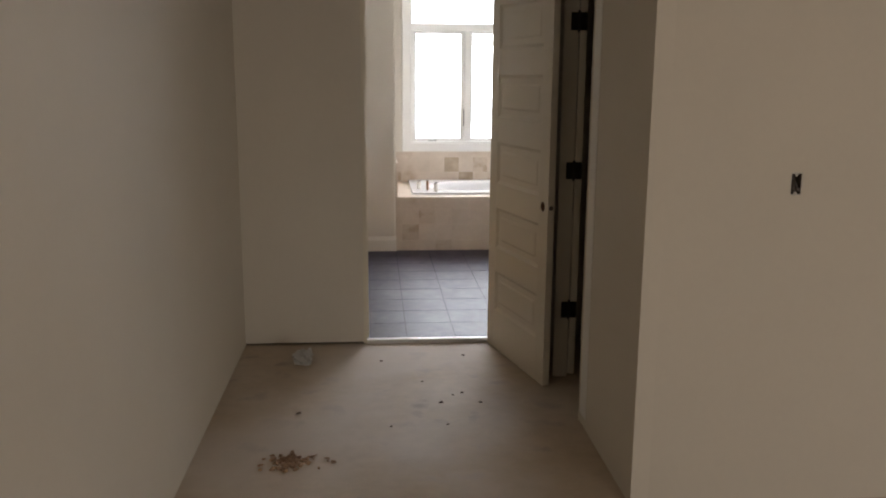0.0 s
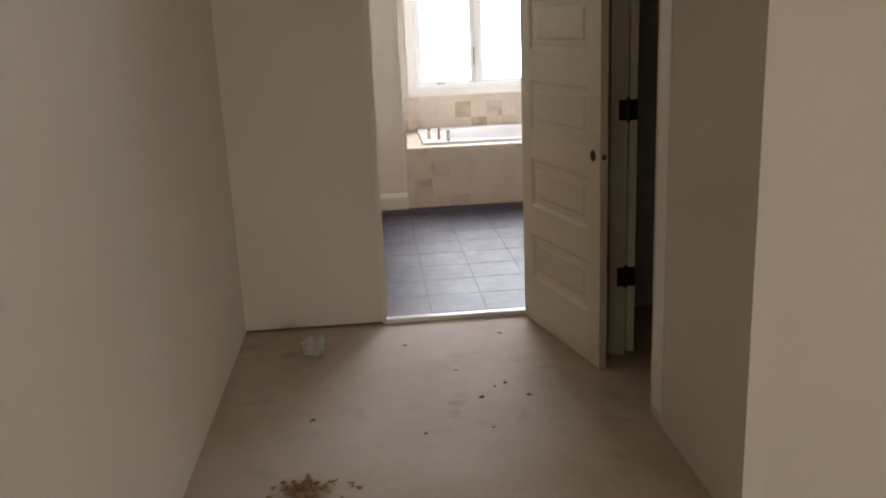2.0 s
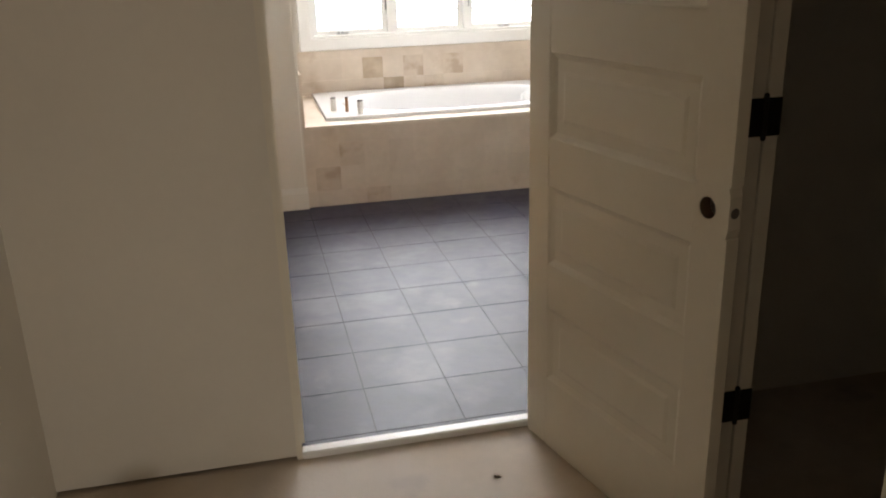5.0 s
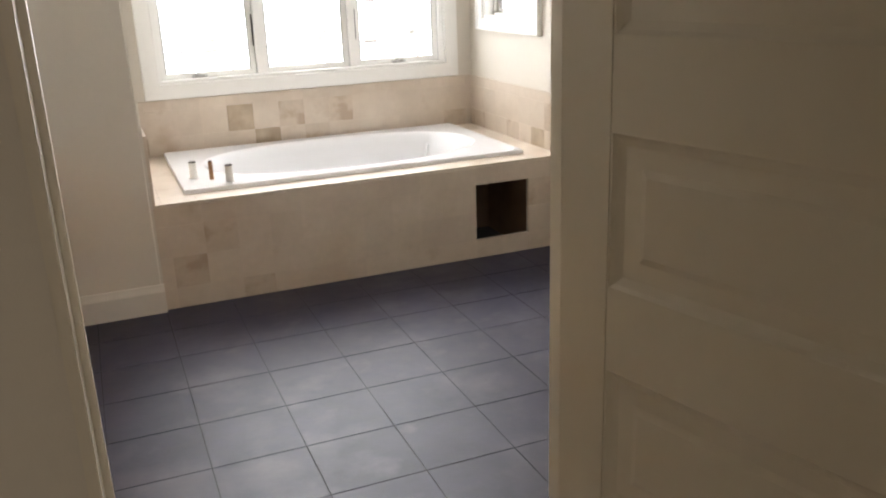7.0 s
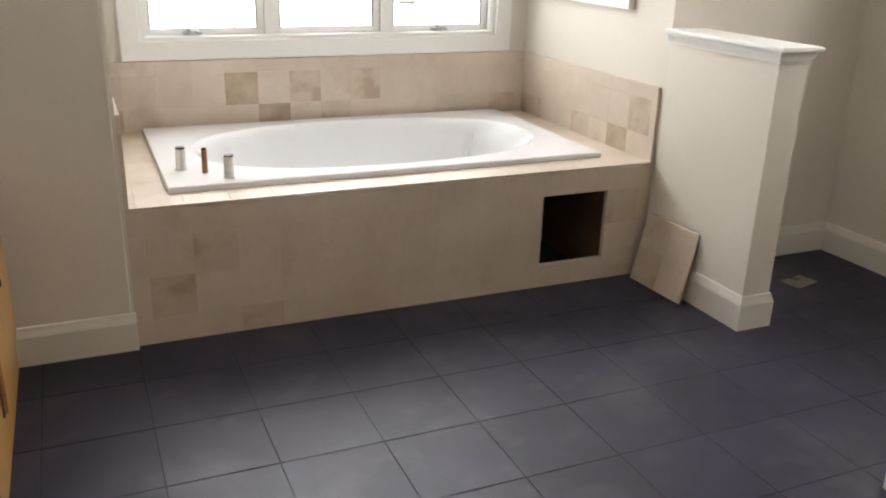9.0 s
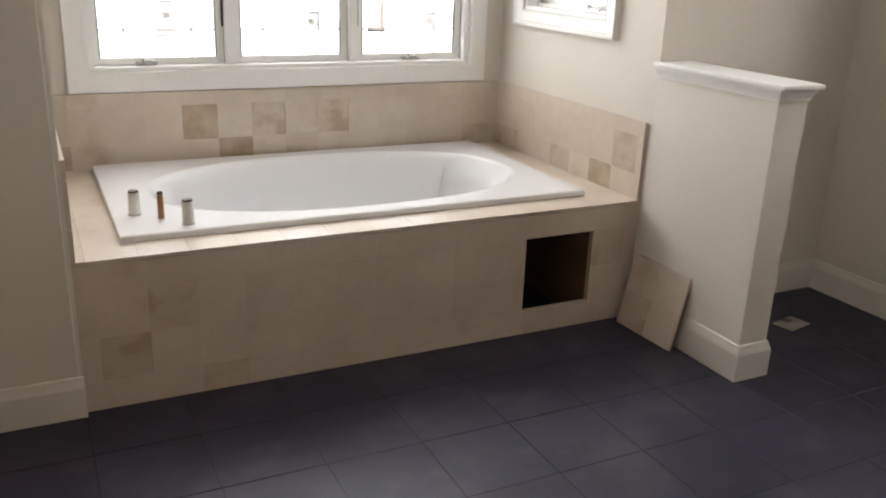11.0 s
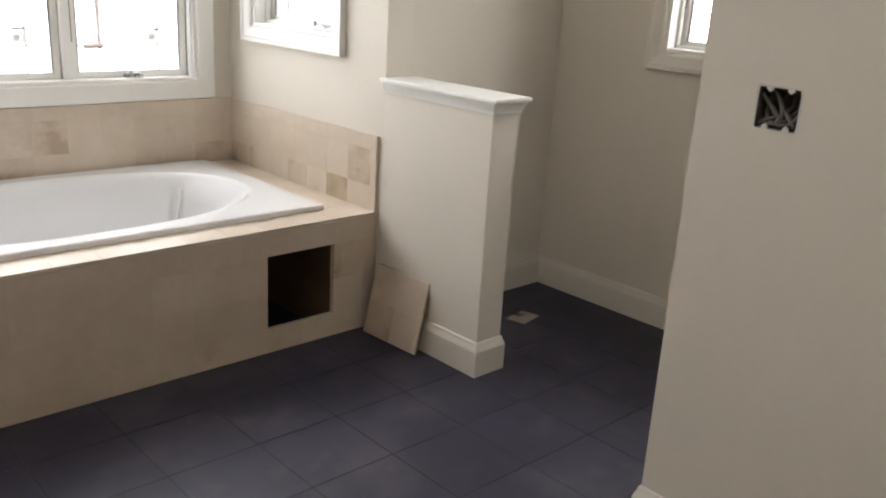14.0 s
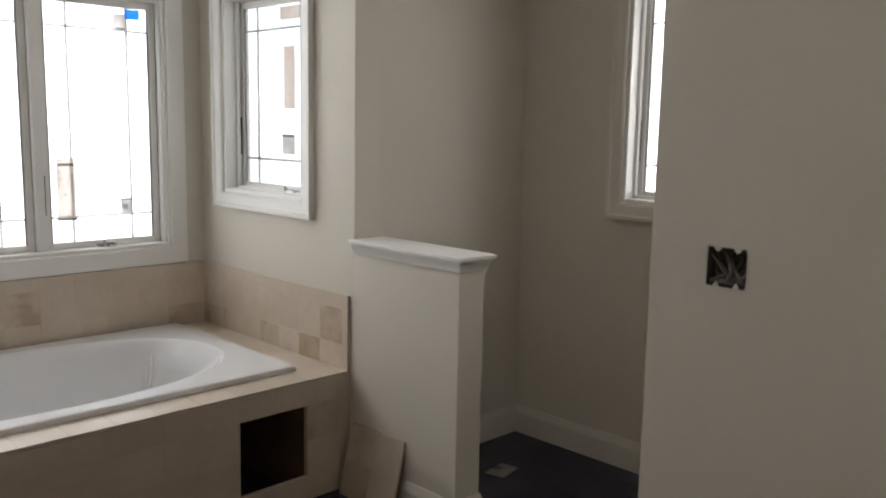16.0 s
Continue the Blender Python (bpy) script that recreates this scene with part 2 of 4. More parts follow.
structure("ground", boxes((-400, 400, -400, 400, -3.6, -3.4)), EARTH, "pale bare ground round the house", "ground")
structure("floor", boxes((-1.2, 4.2, -3.7, 3.31, -0.2, 0.0), (-1.2, 2.55, 3.31, BATH_S - 0.085, -0.2, 0.0)), SUBFLOOR,
          "dusty bare wooden subfloor with brown stains", "floor")
bath_floor = structure("floor_bathroom", boxes((-1.2, 3.4, BATH_S - 0.085, 9.6, -0.2, FLOOR - 0.0018)), GROUT,
                       "dark slate-grey square floor tiles with dark grout", "floor")
structure("ceiling", boxes((-1.2, 4.2, -3.7, 9.6, TOP, TOP + 0.2)), CEILING, "plain white ceiling", "ceiling")

structure("wall_west", boxes((HALL_L - 0.12, HALL_L, -3.6, 9.52, 0, TOP)), WALL, "smooth cream-painted wall of the hall", "wall")
structure("wall_hall_end", boxes((HALL_L, DOOR_L, END, BATH_S, 0.013, TOP), (DOOR_R, 3.3, END, BATH_S, 0, TOP),
                                 (DOOR_L, DOOR_R, END, BATH_S, DOOR_H, TOP)), WALL, "cream wall with a doorway to the bathroom", "wall")
structure("wall_hall_right", boxes((HALL_R, HALL_R + 0.07, 3.19, CL_NEAR, 0, TOP), (HALL_R, HALL_R + 0.07, CL_FAR, END, 0, TOP),
                                   (HALL_R, HALL_R + 0.07, CL_NEAR, CL_FAR, DOOR_H, TOP)), WALL,
          "cream hall wall with a dark closet doorway", "wall")
structure("wall_bedroom_north", boxes((HALL_R + 0.07, 1.326, 3.19, 3.31, 0, TOP), (1.364, 4.0, 3.19, 3.31, 0, TOP), (1.326, 1.364, 3.19, 3.31, 0, 1.217),
                                    (1.326, 1.364, 3.19, 3.31, 1.293, TOP), (1.326, 1.364, 3.25, 3.31, 1.217, 1.293)), WALL, "cream wall with a bare switch box", "wall")
structure("wall_closet_back", boxes((2.4, 2.52, 3.31, END, 0, TOP)), WALL, "plain closet wall", "wall")
structure("wall_bedroom_east", boxes((4.0, 4.12, -3.6, 3.31, 0, TOP)), WALL, "plain bedroom wall", "wall")
# Unseen wall; its opening is added to let the hall's light in.
structure("wall_bedroom_south", boxes((HALL_L, 2.2, -3.6, -3.48, 0, TOP), (3.9, 4.0, -3.6, -3.48, 0, TOP),
                                      (2.2, 3.9, -3.6, -3.48, 0, 0.04), (2.2, 3.9, -3.6, -3.48, 2.0, TOP)), WALL,
          "unseen bedroom wall with an assumed window opening", "wall")
bm = boxes((HALL_L, -0.719, 8.055, 9.52, 0, TOP), (-0.661, TUB_L, 8.055, 9.52, 0, TOP), (-0.719, -0.661, 8.055, 9.52, 0, 1.0825),
           (-0.719, -0.661, 8.055, 9.52, 1.1775, TOP), (-0.719, -0.661, 8.115, 9.52, 1.0825, 1.1775))
bmesh.ops.bevel(bm, geom=[e for e in bm.edges if all(v.co.x > TUB_L - 0.01 and v.co.y < 8.1 for v in e.verts)], offset=0.016, segments=5, affect="EDGES")
structure("wall_tub_left", bm, WALL, "cream wall beside the bathtub", "wall")
structure("wall_bathroom_right", boxes((RIGHT, RIGHT + 0.115, BATH_S, 6.227, 0, TOP), (RIGHT, RIGHT + 0.115, 6.327, RIGHT_END, 0, TOP), (RIGHT, RIGHT + 0.115, 6.227, 6.327, 0, 1.185),
                                     (RIGHT, RIGHT + 0.115, 6.227, 6.327, 1.279, TOP), (RIGHT + 0.06, RIGHT + 0.115, 6.227, 6.327, 1.185, 1.279)), WALL,
          "cream bathroom wall with a bare double switch box", "wall")
W2 = (8.39, 9.048, 1.207, 2.12)   # side window: y from, y to, z from, z to
structure("wall_tub_right", boxes((TUB_R, TUB_R + 0.13, NOOK_B, W2[0], 0, TOP), (TUB_R, TUB_R + 0.13, W2[1], 9.52, 0, TOP),
                                  (TUB_R, TUB_R + 0.13, W2[0], W2[1], 0, W2[2]), (TUB_R, TUB_R + 0.13, W2[0], W2[1], W2[3], TOP)), WALL,
          "cream wall with a small casement window over the bathtub", "wall")
structure("wall_nook_back", boxes((TUB_R + 0.13, NOOK_R, NOOK_B, NOOK_B + 0.12, 0, TOP)), WALL, "cream back wall of the toilet nook", "wall")
W3 = (6.80, 7.47, 1.224, 2.15)
structure("wall_nook_right", boxes((NOOK_R, NOOK_R + 0.13, BATH_S, W3[0], 0, TOP), (NOOK_R, NOOK_R + 0.13, W3[1], NOOK_B + 0.12, 0, TOP),
                                   (NOOK_R, NOOK_R + 0.13, W3[0], W3[1], 0, W3[2]), (NOOK_R, NOOK_R + 0.13, W3[0], W3[1], W3[3], TOP)), WALL,
          "cream wall with a small casement window in the nook", "wall")

# the wall behind the tub, with an arched window opening
WX0, WX1, WZ0, SPRING, RISE = 0.194, 1.952, 0.931, 2.46, 0.42
WMID, WHALF = (WX0 + WX1) / 2, (WX1 - WX0) / 2


def arch_points(grow, count=28):
    out = []
    for i in range(count + 1):
        a = math.pi * (1 - i / count)
        out.append((WMID + (WHALF + grow) * math.cos(a), SPRING + (RISE + grow) * math.sin(a)))
    return out


bm = boxes((TUB_L, WX0, TUB_B, TUB_B + OUT, 0, TOP), (WX1, TUB_R + 0.13, TUB_B, TUB_B + OUT, 0, TOP), (WX0, WX1, TUB_B, TUB_B + OUT, 0, WZ0))
crown = arch_points(0.0)
for (xa, za), (xb, zb) in zip(crown, crown[1:]):
    q = [bm.verts.new(p) for p in ((xa, TUB_B, za), (xb, TUB_B, zb), (xb, TUB_B, TOP), (xa, TUB_B, TOP),
                                   (xa, TUB_B + OUT, za), (xb, TUB_B + OUT, zb), (xb, TUB_B + OUT, TOP), (xa, TUB_B + OUT, TOP))]
    for face in ((0, 1, 2, 3), (7, 6, 5, 4), (0, 4, 5, 1), (3, 2, 6, 7)):
        bm.faces.new([q[i] for i in face])
structure("wall_tub_back", bm, WALL, "cream wall with a wide arched window over the bathtub", "wall")

# doorway lining, stops and threshold
door_1 = thing("door_frame", pose(0, 0, 0), "cream-painted wooden jambs of the bathroom doorway", "door frame", kind="structure")
part("jamb", boxes((DOOR_L, DOOR_L + 0.018, END - 0.004, BATH_S + 0.004, 0, DOOR_H), bevel=0.002), DOORPAINT, door_1)
part("jamb", boxes((DOOR_R - 0.018, DOOR_R, END - 0.004, BATH_S + 0.004, 0, DOOR_H), bevel=0.002), DOORPAINT, door_1)
part("head", boxes((DOOR_L + 0.018, DOOR_R - 0.018, END - 0.004, BATH_S + 0.004, DOOR_H - 0.018, DOOR_H), bevel=0.002), DOORPAINT, door_1)
part("stop", boxes((DOOR_L + 0.018, DOOR_L + 0.030, END + 0.060, END + 0.092, 0.0, DOOR_H - 0.018), bevel=0.002), DOORPAINT, door_1)
part("stop", boxes((DOOR_R - 0.030, DOOR_R - 0.018, END + 0.060, END + 0.092, 0.0, DOOR_H - 0.018), bevel=0.002), DOORPAINT, door_1)
tagged(new("threshold", finish("threshold", boxes((DOOR_L + 0.018, DOOR_R - 0.018, END - 0.008, END + 0.036, 0.0, 0.026), bevel=0.004), TRIM)),
       "pale strip of threshold under the bathroom doorway", "threshold", kind="structure")
closet_frame = thing("door_frame", pose(0, 0, 0), "cream wooden jambs of the closet doorway", "door frame", kind="structure")
part("jamb", boxes((HALL_R - 0.004, HALL_R + 0.074, CL_FAR - 0.018, CL_FAR, 0, DOOR_H), bevel=0.002), DOORPAINT, closet_frame)
part("jamb", boxes((HALL_R - 0.004, HALL_R + 0.074, CL_NEAR, CL_NEAR + 0.018, 0, DOOR_H), bevel=0.002), DOORPAINT, closet_frame)
part("head", boxes((HALL_R - 0.004, HALL_R + 0.074, CL_NEAR + 0.018, CL_FAR - 0.018, DOOR_H - 0.018, DOOR_H), bevel=0.002), DOORPAINT, closet_frame)


tagged(new("corner_bead", finish("corner_bead", boxes((HALL_R - 0.003, HALL_R, CL_NEAR - 0.11, CL_NEAR, 0.05, TOP), bevel=0.001), CASINGPAINT)),
       "paler band of smoothed plaster along the wall's corner", "trim", kind="structure")


# ---- panelled doors ----
def recessed_panel(x0, x1, z0, z1, thick, slope=0.022, depth=0.011):
    """A panel sunk into both faces of a door, with a sloped moulding."""
    bm = bmesh.new()
    h = thick / 2
    for side in (-1, 1):
        rings = []
        for inset, y in ((0, h), (0.004, h), (0.010, h - depth * 0.45), (slope, h - depth), (slope + 0.03, h - depth), (slope + 0.042, h - depth + 0.004)):
            rings.append([bm.verts.new((x, side * y, z)) for x, z in ((x0 + inset, z0 + inset), (x1 - inset, z0 + inset), (x1 - inset, z1 - inset), (x0 + inset, z1 - inset))])
        for r, s in zip(rings, rings[1:]):
            for i in range(4):
                bm.faces.new((r[i], r[(i + 1) % 4], s[(i + 1) % 4], s[i]))
        bm.faces.new(rings[-1])
    bmesh.ops.recalc_face_normals(bm, faces=bm.faces[:])
    return bm


def bored_stile(x0, x1, height, thick, cx, cz, r):
    """The latch stile, with the hole for the missing knob through it."""
    h = thick / 2
    bm = boxes((x0, x1, -h, h, 0, cz - 0.06), (x0, x1, -h, h, cz + 0.06, height))
    rim = []
    for side in (-h, h):
        ring, edge = [], []
        for i in range(24):
            a = 2 * math.pi * i / 24
            c, s = math.cos(a), math.sin(a)
            k = min((x1 - cx if c > 0 else cx - x0) / max(abs(c), 1e-6), 0.06 / max(abs(s), 1e-6))
            ring.append(bm.verts.new((cx + r * c, side, cz + r * s)))
            edge.append(bm.verts.new((cx + k * c, side, cz + k * s)))
        for i in range(24):
            j = (i + 1) % 24
            bm.faces.new((ring[i], ring[j], edge[j], edge[i]))
        rim.append((ring, edge))
    for i in range(24):
        j = (i + 1) % 24
        bm.faces.new((rim[0][0][i], rim[0][0][j], rim[1][0][j], rim[1][0][i]))
        bm.faces.new((rim[0][1][i], rim[0][1][j], rim[1][1][j], rim[1][1][i]))
    bmesh.ops.recalc_face_normals(bm, faces=bm.faces[:])
    return bm


PANEL_Z = [0.235 + 0.385 * i for i in range(5)]


def panel_door(m, width, label, bored):
    """A door of five lying panels; its hinge edge is at the origin, its latch edge at +x."""
    height, thick, stile = 2.14, 0.036, 0.105
    door = thing("panel_door", m, label, "door", kind="structure")
    h = thick / 2
    part("stile", boxes((0, stile, -h, h, 0, height), bevel=0.002), DOORPAINT, door)
    if bored:
        part("stile", bored_stile(width - stile, width, height, thick, width - 0.066, 0.962, 0.026), DOORPAINT, door, "door stile bored for a missing knob")
        bm = bmesh.new()
        rod(bm, (width - 0.006, 0, 0.962), (width + 0.0008, 0, 0.962), 0.0125)
        part("latch_hole", bm, DARKBOX, door, "dark latch bore in the door edge")
        bm = bmesh.new()
        rod(bm, (width - 0.066, -h + 0.002, 0.962), (width - 0.066, h - 0.002, 0.962), 0.0257, sides=24, caps=False)
        part("bore_lining", bm, FRAMING, door, "raw brown wood inside the knob bore")
    else:
        part("stile", boxes((width - stile, width, -h, h, 0, height), bevel=0.002), DOORPAINT, door)
    edges = [0.0] + [z for p in PANEL_Z for z in (p, p + 0.25)] + [height]
    for z0, z1 in zip(edges[::2], edges[1::2]):
        part("rail", boxes((stile, width - stile, -h, h, z0, z1)), DOORPAINT, door)
    for z in PANEL_Z:
        part("panel", recessed_panel(stile, width - stile, z, z + 0.25, thick), DOORPAINT, door)
    return door


def hinge(parent, m, heights):
    for z in heights:
        bm = boxes((-0.042, -0.004, -0.0015, 0.0015, z - 0.045, z + 0.045), (0.004, 0.042, -0.0015, 0.0015, z - 0.045, z + 0.045), bevel=0.0008)
        rod(bm, (0, 0, z - 0.047), (0, 0, z + 0.047), 0.0065, sides=12)
        for tip in (-0.05, 0.05):
            bmesh.ops.create_uvsphere(bm, u_segments=10, v_segments=6, radius=0.0068, matrix=Matrix.Translation((0, 0, z + tip)))
        bmesh.ops.transform(bm, matrix=m, verts=bm.verts[:])
        part("hinge", bm, BRONZE, parent, "dark bronze butt hinge")


SWING = math.degrees(math.atan2(4.503 - 5.29, 0.722 - 0.524))
panel_door(pose(0.521, 5.281, 0.004, 0, 0, SWING), 0.806, "cream-painted five-panel wooden door standing ajar, knob missing", True)
for z in (0.38, 1.14, 1.905):
    bm = boxes((0.5640, 0.5668, END + 0.024, END + 0.058, z - 0.045, z + 0.045), bevel=0.0008)
    rod(bm, (0.561, END + 0.028, z - 0.047), (0.561, END + 0.028, z + 0.047), 0.006, sides=12)
    part("hinge", bm, BRONZE, door_1, "dark bronze butt hinge")
panel_door(pose(HALL_R + 0.098, CL_FAR - 0.016, 0.014, 0, 0, 82), 0.58, "cream-painted panel door swung into the dark closet", False)
hinge(closet_frame, pose(HALL_R + 0.072, CL_FAR - 0.024, 0, 0, 0, 0), (0.385, 1.145, 1.91))


# ---- windows ----
def crank(m, parent):
    """A folding casement operator: cover, arm and knob."""
    bm = boxes((-0.045, 0.045, -0.034, 0, 0, 0.016), bevel=0.005)
    handle = part("crank", bm, CHROME, parent, "small nickel window crank")
    bm = bmesh.new()
    rod(bm, (0.03, -0.03, 0.014), (-0.02, -0.042, 0.022), 0.0045, sides=10)
    rod(bm, (-0.02, -0.042, 0.012), (-0.02, -0.042, 0.034), 0.007, sides=10)
    arm = part("crank_arm", bm, CHROME, handle)
    handle.matrix_basis = m
    return arm


def sash(parent, x0, x1, z0, z1, y, cranked, latch_at=None):
    """A casement: four rails, a pane behind thin cames near its edges, a crank and a latch."""
    w, d = 0.030, 0.036
    leaf = part("sash", boxes((x0, x0 + w, y, y + d, z0, z1), (x1 - w, x1, y, y + d, z0, z1), (x0 + w, x1 - w, y, y + d, z0, z0 + w),
                              (x0 + w, x1 - w, y, y + d, z1 - w, z1), bevel=0.003), TRIM, parent)
    for a, b in ((x0 - 0.003, x0 - 0.0005), (x1 + 0.0005, x1 + 0.003)):
        part("weatherstrip", boxes((a, b, y + 0.004, y + d, z0, z1)), SEAL, leaf, "grey weatherstrip beside the sash")
    part("glazing_bead", boxes((x0 + w, x0 + w + 0.008, y + 0.006, y + 0.014, z0 + w, z1 - w), (x1 - w - 0.008, x1 - w, y + 0.006, y + 0.014, z0 + w, z1 - w)),
         SEAL, leaf, "grey glazing seal")
    pane = part("pane", boxes((x0 + w, x1 - w, y + 0.018, y + 0.022, z0 + w, z1 - w)), GLASS, leaf)
    pane.visible_shadow = False
    inset = 0.105
    for x in (x0 + w + inset, x1 - w - inset):
        part("came", boxes((x - 0.006, x + 0.006, y + 0.012, y + 0.017, z0 + w, z1 - w)), CAME, leaf)
    for z in (z0 + w + 0.115, z1 - w - 0.105):
        part("came", boxes((x0 + w, x1 - w, y + 0.0125, y + 0.0165, z - 0.0056, z + 0.0056)), CAME, leaf)
    if cranked is not None:
        crank(pose(cranked, y, z0 + 0.001), leaf)
    if latch_at is not None:
        bm = boxes((latch_at - 0.004, latch_at + 0.004, y - 0.010, y, z0 + 0.16, z0 + 0.34), bevel=0.002)
        part("latch", bm, BRONZE, leaf, "black casement latch lever")
    return leaf


def label_on(leaf, x0, x1, y, z0, z1, material, words=""):
    part("label", boxes((x0, x1, y, y + 0.0012, z0, z1)), material, leaf, words)


CASING = [(0, 0), (0.002, 0.016), (0.006, 0.018), (0.080, 0.019), (0.085, 0.017), (0.087, 0.0)]
MOULDED = [(0, 0), (0.003, 0.013), (0.012, 0.018), (0.050, 0.021), (0.058, 0.028), (0.071, 0.028), (0.075, 0.0)]


def casing_run(a, b, out, outline=None):
    """A casing board from a to b in the window's own plane; out points away from the opening, mitred at 45 degrees."""
    a, b, o = Vector(a), Vector(b), Vector(out)
    along = (b - a).normalized()
    bm = bmesh.new()
    return sweep(bm, outline or CASING, [(a, o - along, (0, -1, 0)), (b, o + along, (0, -1, 0))])


def casement(name, m, width, z0, z1, label, paint):
    """A single casement in a wall's opening. Its own x runs along the wall, y outwards."""
    unit = thing(name, m, label, "window", "small casement windows", kind="structure")
    for a, b, o in (((0, 0, z0), (width, 0, z0), (0, 0, -1)), ((0, 0, z1), (width, 0, z1), (0, 0, 1)),
                    ((0, 0, z0), (0, 0, z1), (-1, 0, 0)), ((width, 0, z0), (width, 0, z1), (1, 0, 0))):
        part("casing", casing_run(a, b, o, MOULDED), paint, unit)
    t = 0.016
    part("window_frame", boxes((0.0, t, -0.002, 0.135, z0, z1), (width - t, width, -0.002, 0.135, z0, z1), (t, width - t, -0.002, 0.135, z0, z0 + t),
                               (t, width - t, -0.002, 0.135, z1 - t, z1), bevel=0.002), TRIM, unit)
    part("stop", boxes((t, t + 0.014, 0.055, 0.075, z0 + t, z1 - t), (width - t - 0.014, width - t, 0.055, 0.075, z0 + t, z1 - t),
                       (t, width - t, 0.055, 0.075, z0 + t, z0 + t + 0.014), bevel=0.002), TRIM, unit)
    leaf = sash(unit, t + 0.004, width - t - 0.004, z0 + t + 0.003, z1 - t - 0.003, 0.082, width * 0.72, t + 0.01)
    return unit, leaf


# the arched window over the tub
big = thing("window_arched", pose(0, TUB_B, 0), "white three-part casement window with an arched transom", "window", kind="structure")
part("casing", casing_run((WX0, 0, WZ0), (WX1, 0, WZ0), (0, 0, -1)), CASINGPAINT, big)
part("casing", sweep(bmesh.new(), CASING, [((WX0, 0, WZ0), (-1, 0, -1), (0, -1, 0)), ((WX0, 0, SPRING), (-1, 0, 0), (0, -1, 0))]), CASINGPAINT, big)
part("casing", sweep(bmesh.new(), CASING, [((WX1, 0, WZ0), (1, 0, -1), (0, -1, 0)), ((WX1, 0, SPRING), (1, 0, 0), (0, -1, 0))]), CASINGPAINT, big)
inner, outer = arch_points(0.0), arch_points(0.09)
part("arched_casing", sweep(bmesh.new(), CASING, [((a[0], 0, a[1]), ((b[0] - a[0]) / 0.09, 0, (b[1] - a[1]) / 0.09), (0, -1, 0))
                                                 for a, b in zip(inner, outer)]), CASINGPAINT, big)
LINING = [(0.0, 0.0), (-0.016, 0.0), (-0.016, -0.137), (0.0, -0.137)]
part("window_frame", boxes((WX0, WX0 + 0.016, -0.002, 0.137, WZ0, SPRING), (WX1 - 0.016, WX1, -0.002, 0.137, WZ0, SPRING),
                           (WX0 + 0.016, WX1 - 0.016, -0.002, 0.137, WZ0, WZ0 + 0.016), bevel=0.002), TRIM, big)
part("arched_frame", sweep(bmesh.new(), LINING, [((a[0], 0, a[1]), ((b[0] - a[0]) / 0.09, 0, (b[1] - a[1]) / 0.09), (0, -1, 0))
                                                for a, b in zip(inner, outer)]), TRIM, big)
part("transom_bar", boxes((WX0 + 0.016, WX1 - 0.016, 0.030, 0.135, 2.090, 2.160), bevel=0.004), TRIM, big)
for x, out in ((WX0 + 0.016, 0.010), (WX1 - 0.026, 0.010)):
    for y in (0.010, 0.028):
        part("stop", boxes((x, x + out, y, y + 0.011, WZ0 + 0.016, 2.09), bevel=0.002), TRIM, big)
SASH_Y = 0.064
third = (WX1 - WX0 - 0.032) / 3
leaves = []
for i in range(3):
    x0 = WX0 + 0.016 + i * third
    if i:
        part("mullion", boxes((x0 - 0.020, x0 + 0.020, 0.034, 0.135, WZ0 + 0.016, 2.090), bevel=0.004), TRIM, big)
    a, b = x0 + (0.022 if i else 0.004), x0 + third - (0.022 if i < 2 else 0.004)
    leaves.append(sash(big, a, b, WZ0 + 0.017, 2.088, SASH_Y, (a + b) / 2 - 0.06 if i == 0 else (a + b) / 2 if i == 2 else None,
                       b - 0.004 if i == 0 else a + 0.004 if i == 2 else None))
head_glass = bmesh.new()
ring = [(x, z - 0.02) for x, z in arch_points(-0.02)]
ring = [(WX0 + 0.02, 2.161)] + ring + [(WX1 - 0.02, 2.161)]
fore = [head_glass.verts.new((x, 0.098, z)) for x, z in ring]
back = [head_glass.verts.new((x, 0.102, z)) for x, z in ring]
head_glass.faces.new(fore)
head_glass.faces.new(back[::-1])
for i in range(len(ring)):
    j = (i + 1) % len(ring)
    head_glass.faces.new((fore[i], back[i], back[j], fore[j]))
bmesh.ops.recalc_face_normals(head_glass, faces=head_glass.faces[:])
part("transom_pane", head_glass, GLASS, big).visible_shadow = False
# paper labels and tape left on the panes
LY = SASH_Y + 0.009
PEACH, PRINT, SMALL = "peach paper label stuck on the pane", "dark printed edge of a label", "small white paper label"
label_on(leaves[0], 0.480, 0.563, LY, 1.068, 1.128, KRAFT, PEACH)
label_on(leaves[0], 0.492, 0.556, LY, 1.132, 1.208, PAPER, SMALL)
label_on(leaves[0], 0.500, 0.556, LY - 0.001, 1.206, 1.214, INK, PRINT)
label_on(leaves[0], 0.515, 0.540, LY - 0.001, 1.142, 1.164, FAINT, PRINT)
label_on(leaves[0], 0.480, 0.530, LY - 0.001, 1.064, 1.071, INK, PRINT)
label_on(leaves[1], 1.140, 1.206, LY, 1.105, 1.165, PAPER, SMALL)
label_on(leaves[1], 1.150, 1.206, LY - 0.001, 1.163, 1.171, INK, PRINT)
label_on(leaves[1], 1.155, 1.180, LY - 0.001, 1.118, 1.138, FAINT, PRINT)
label_on(leaves[2], 1.447, 1.532, LY, 1.082, 1.362, KRAFT, PEACH)
label_on(leaves[2], 1.452, 1.527, LY - 0.001, 1.328, 1.340, INK, PRINT)
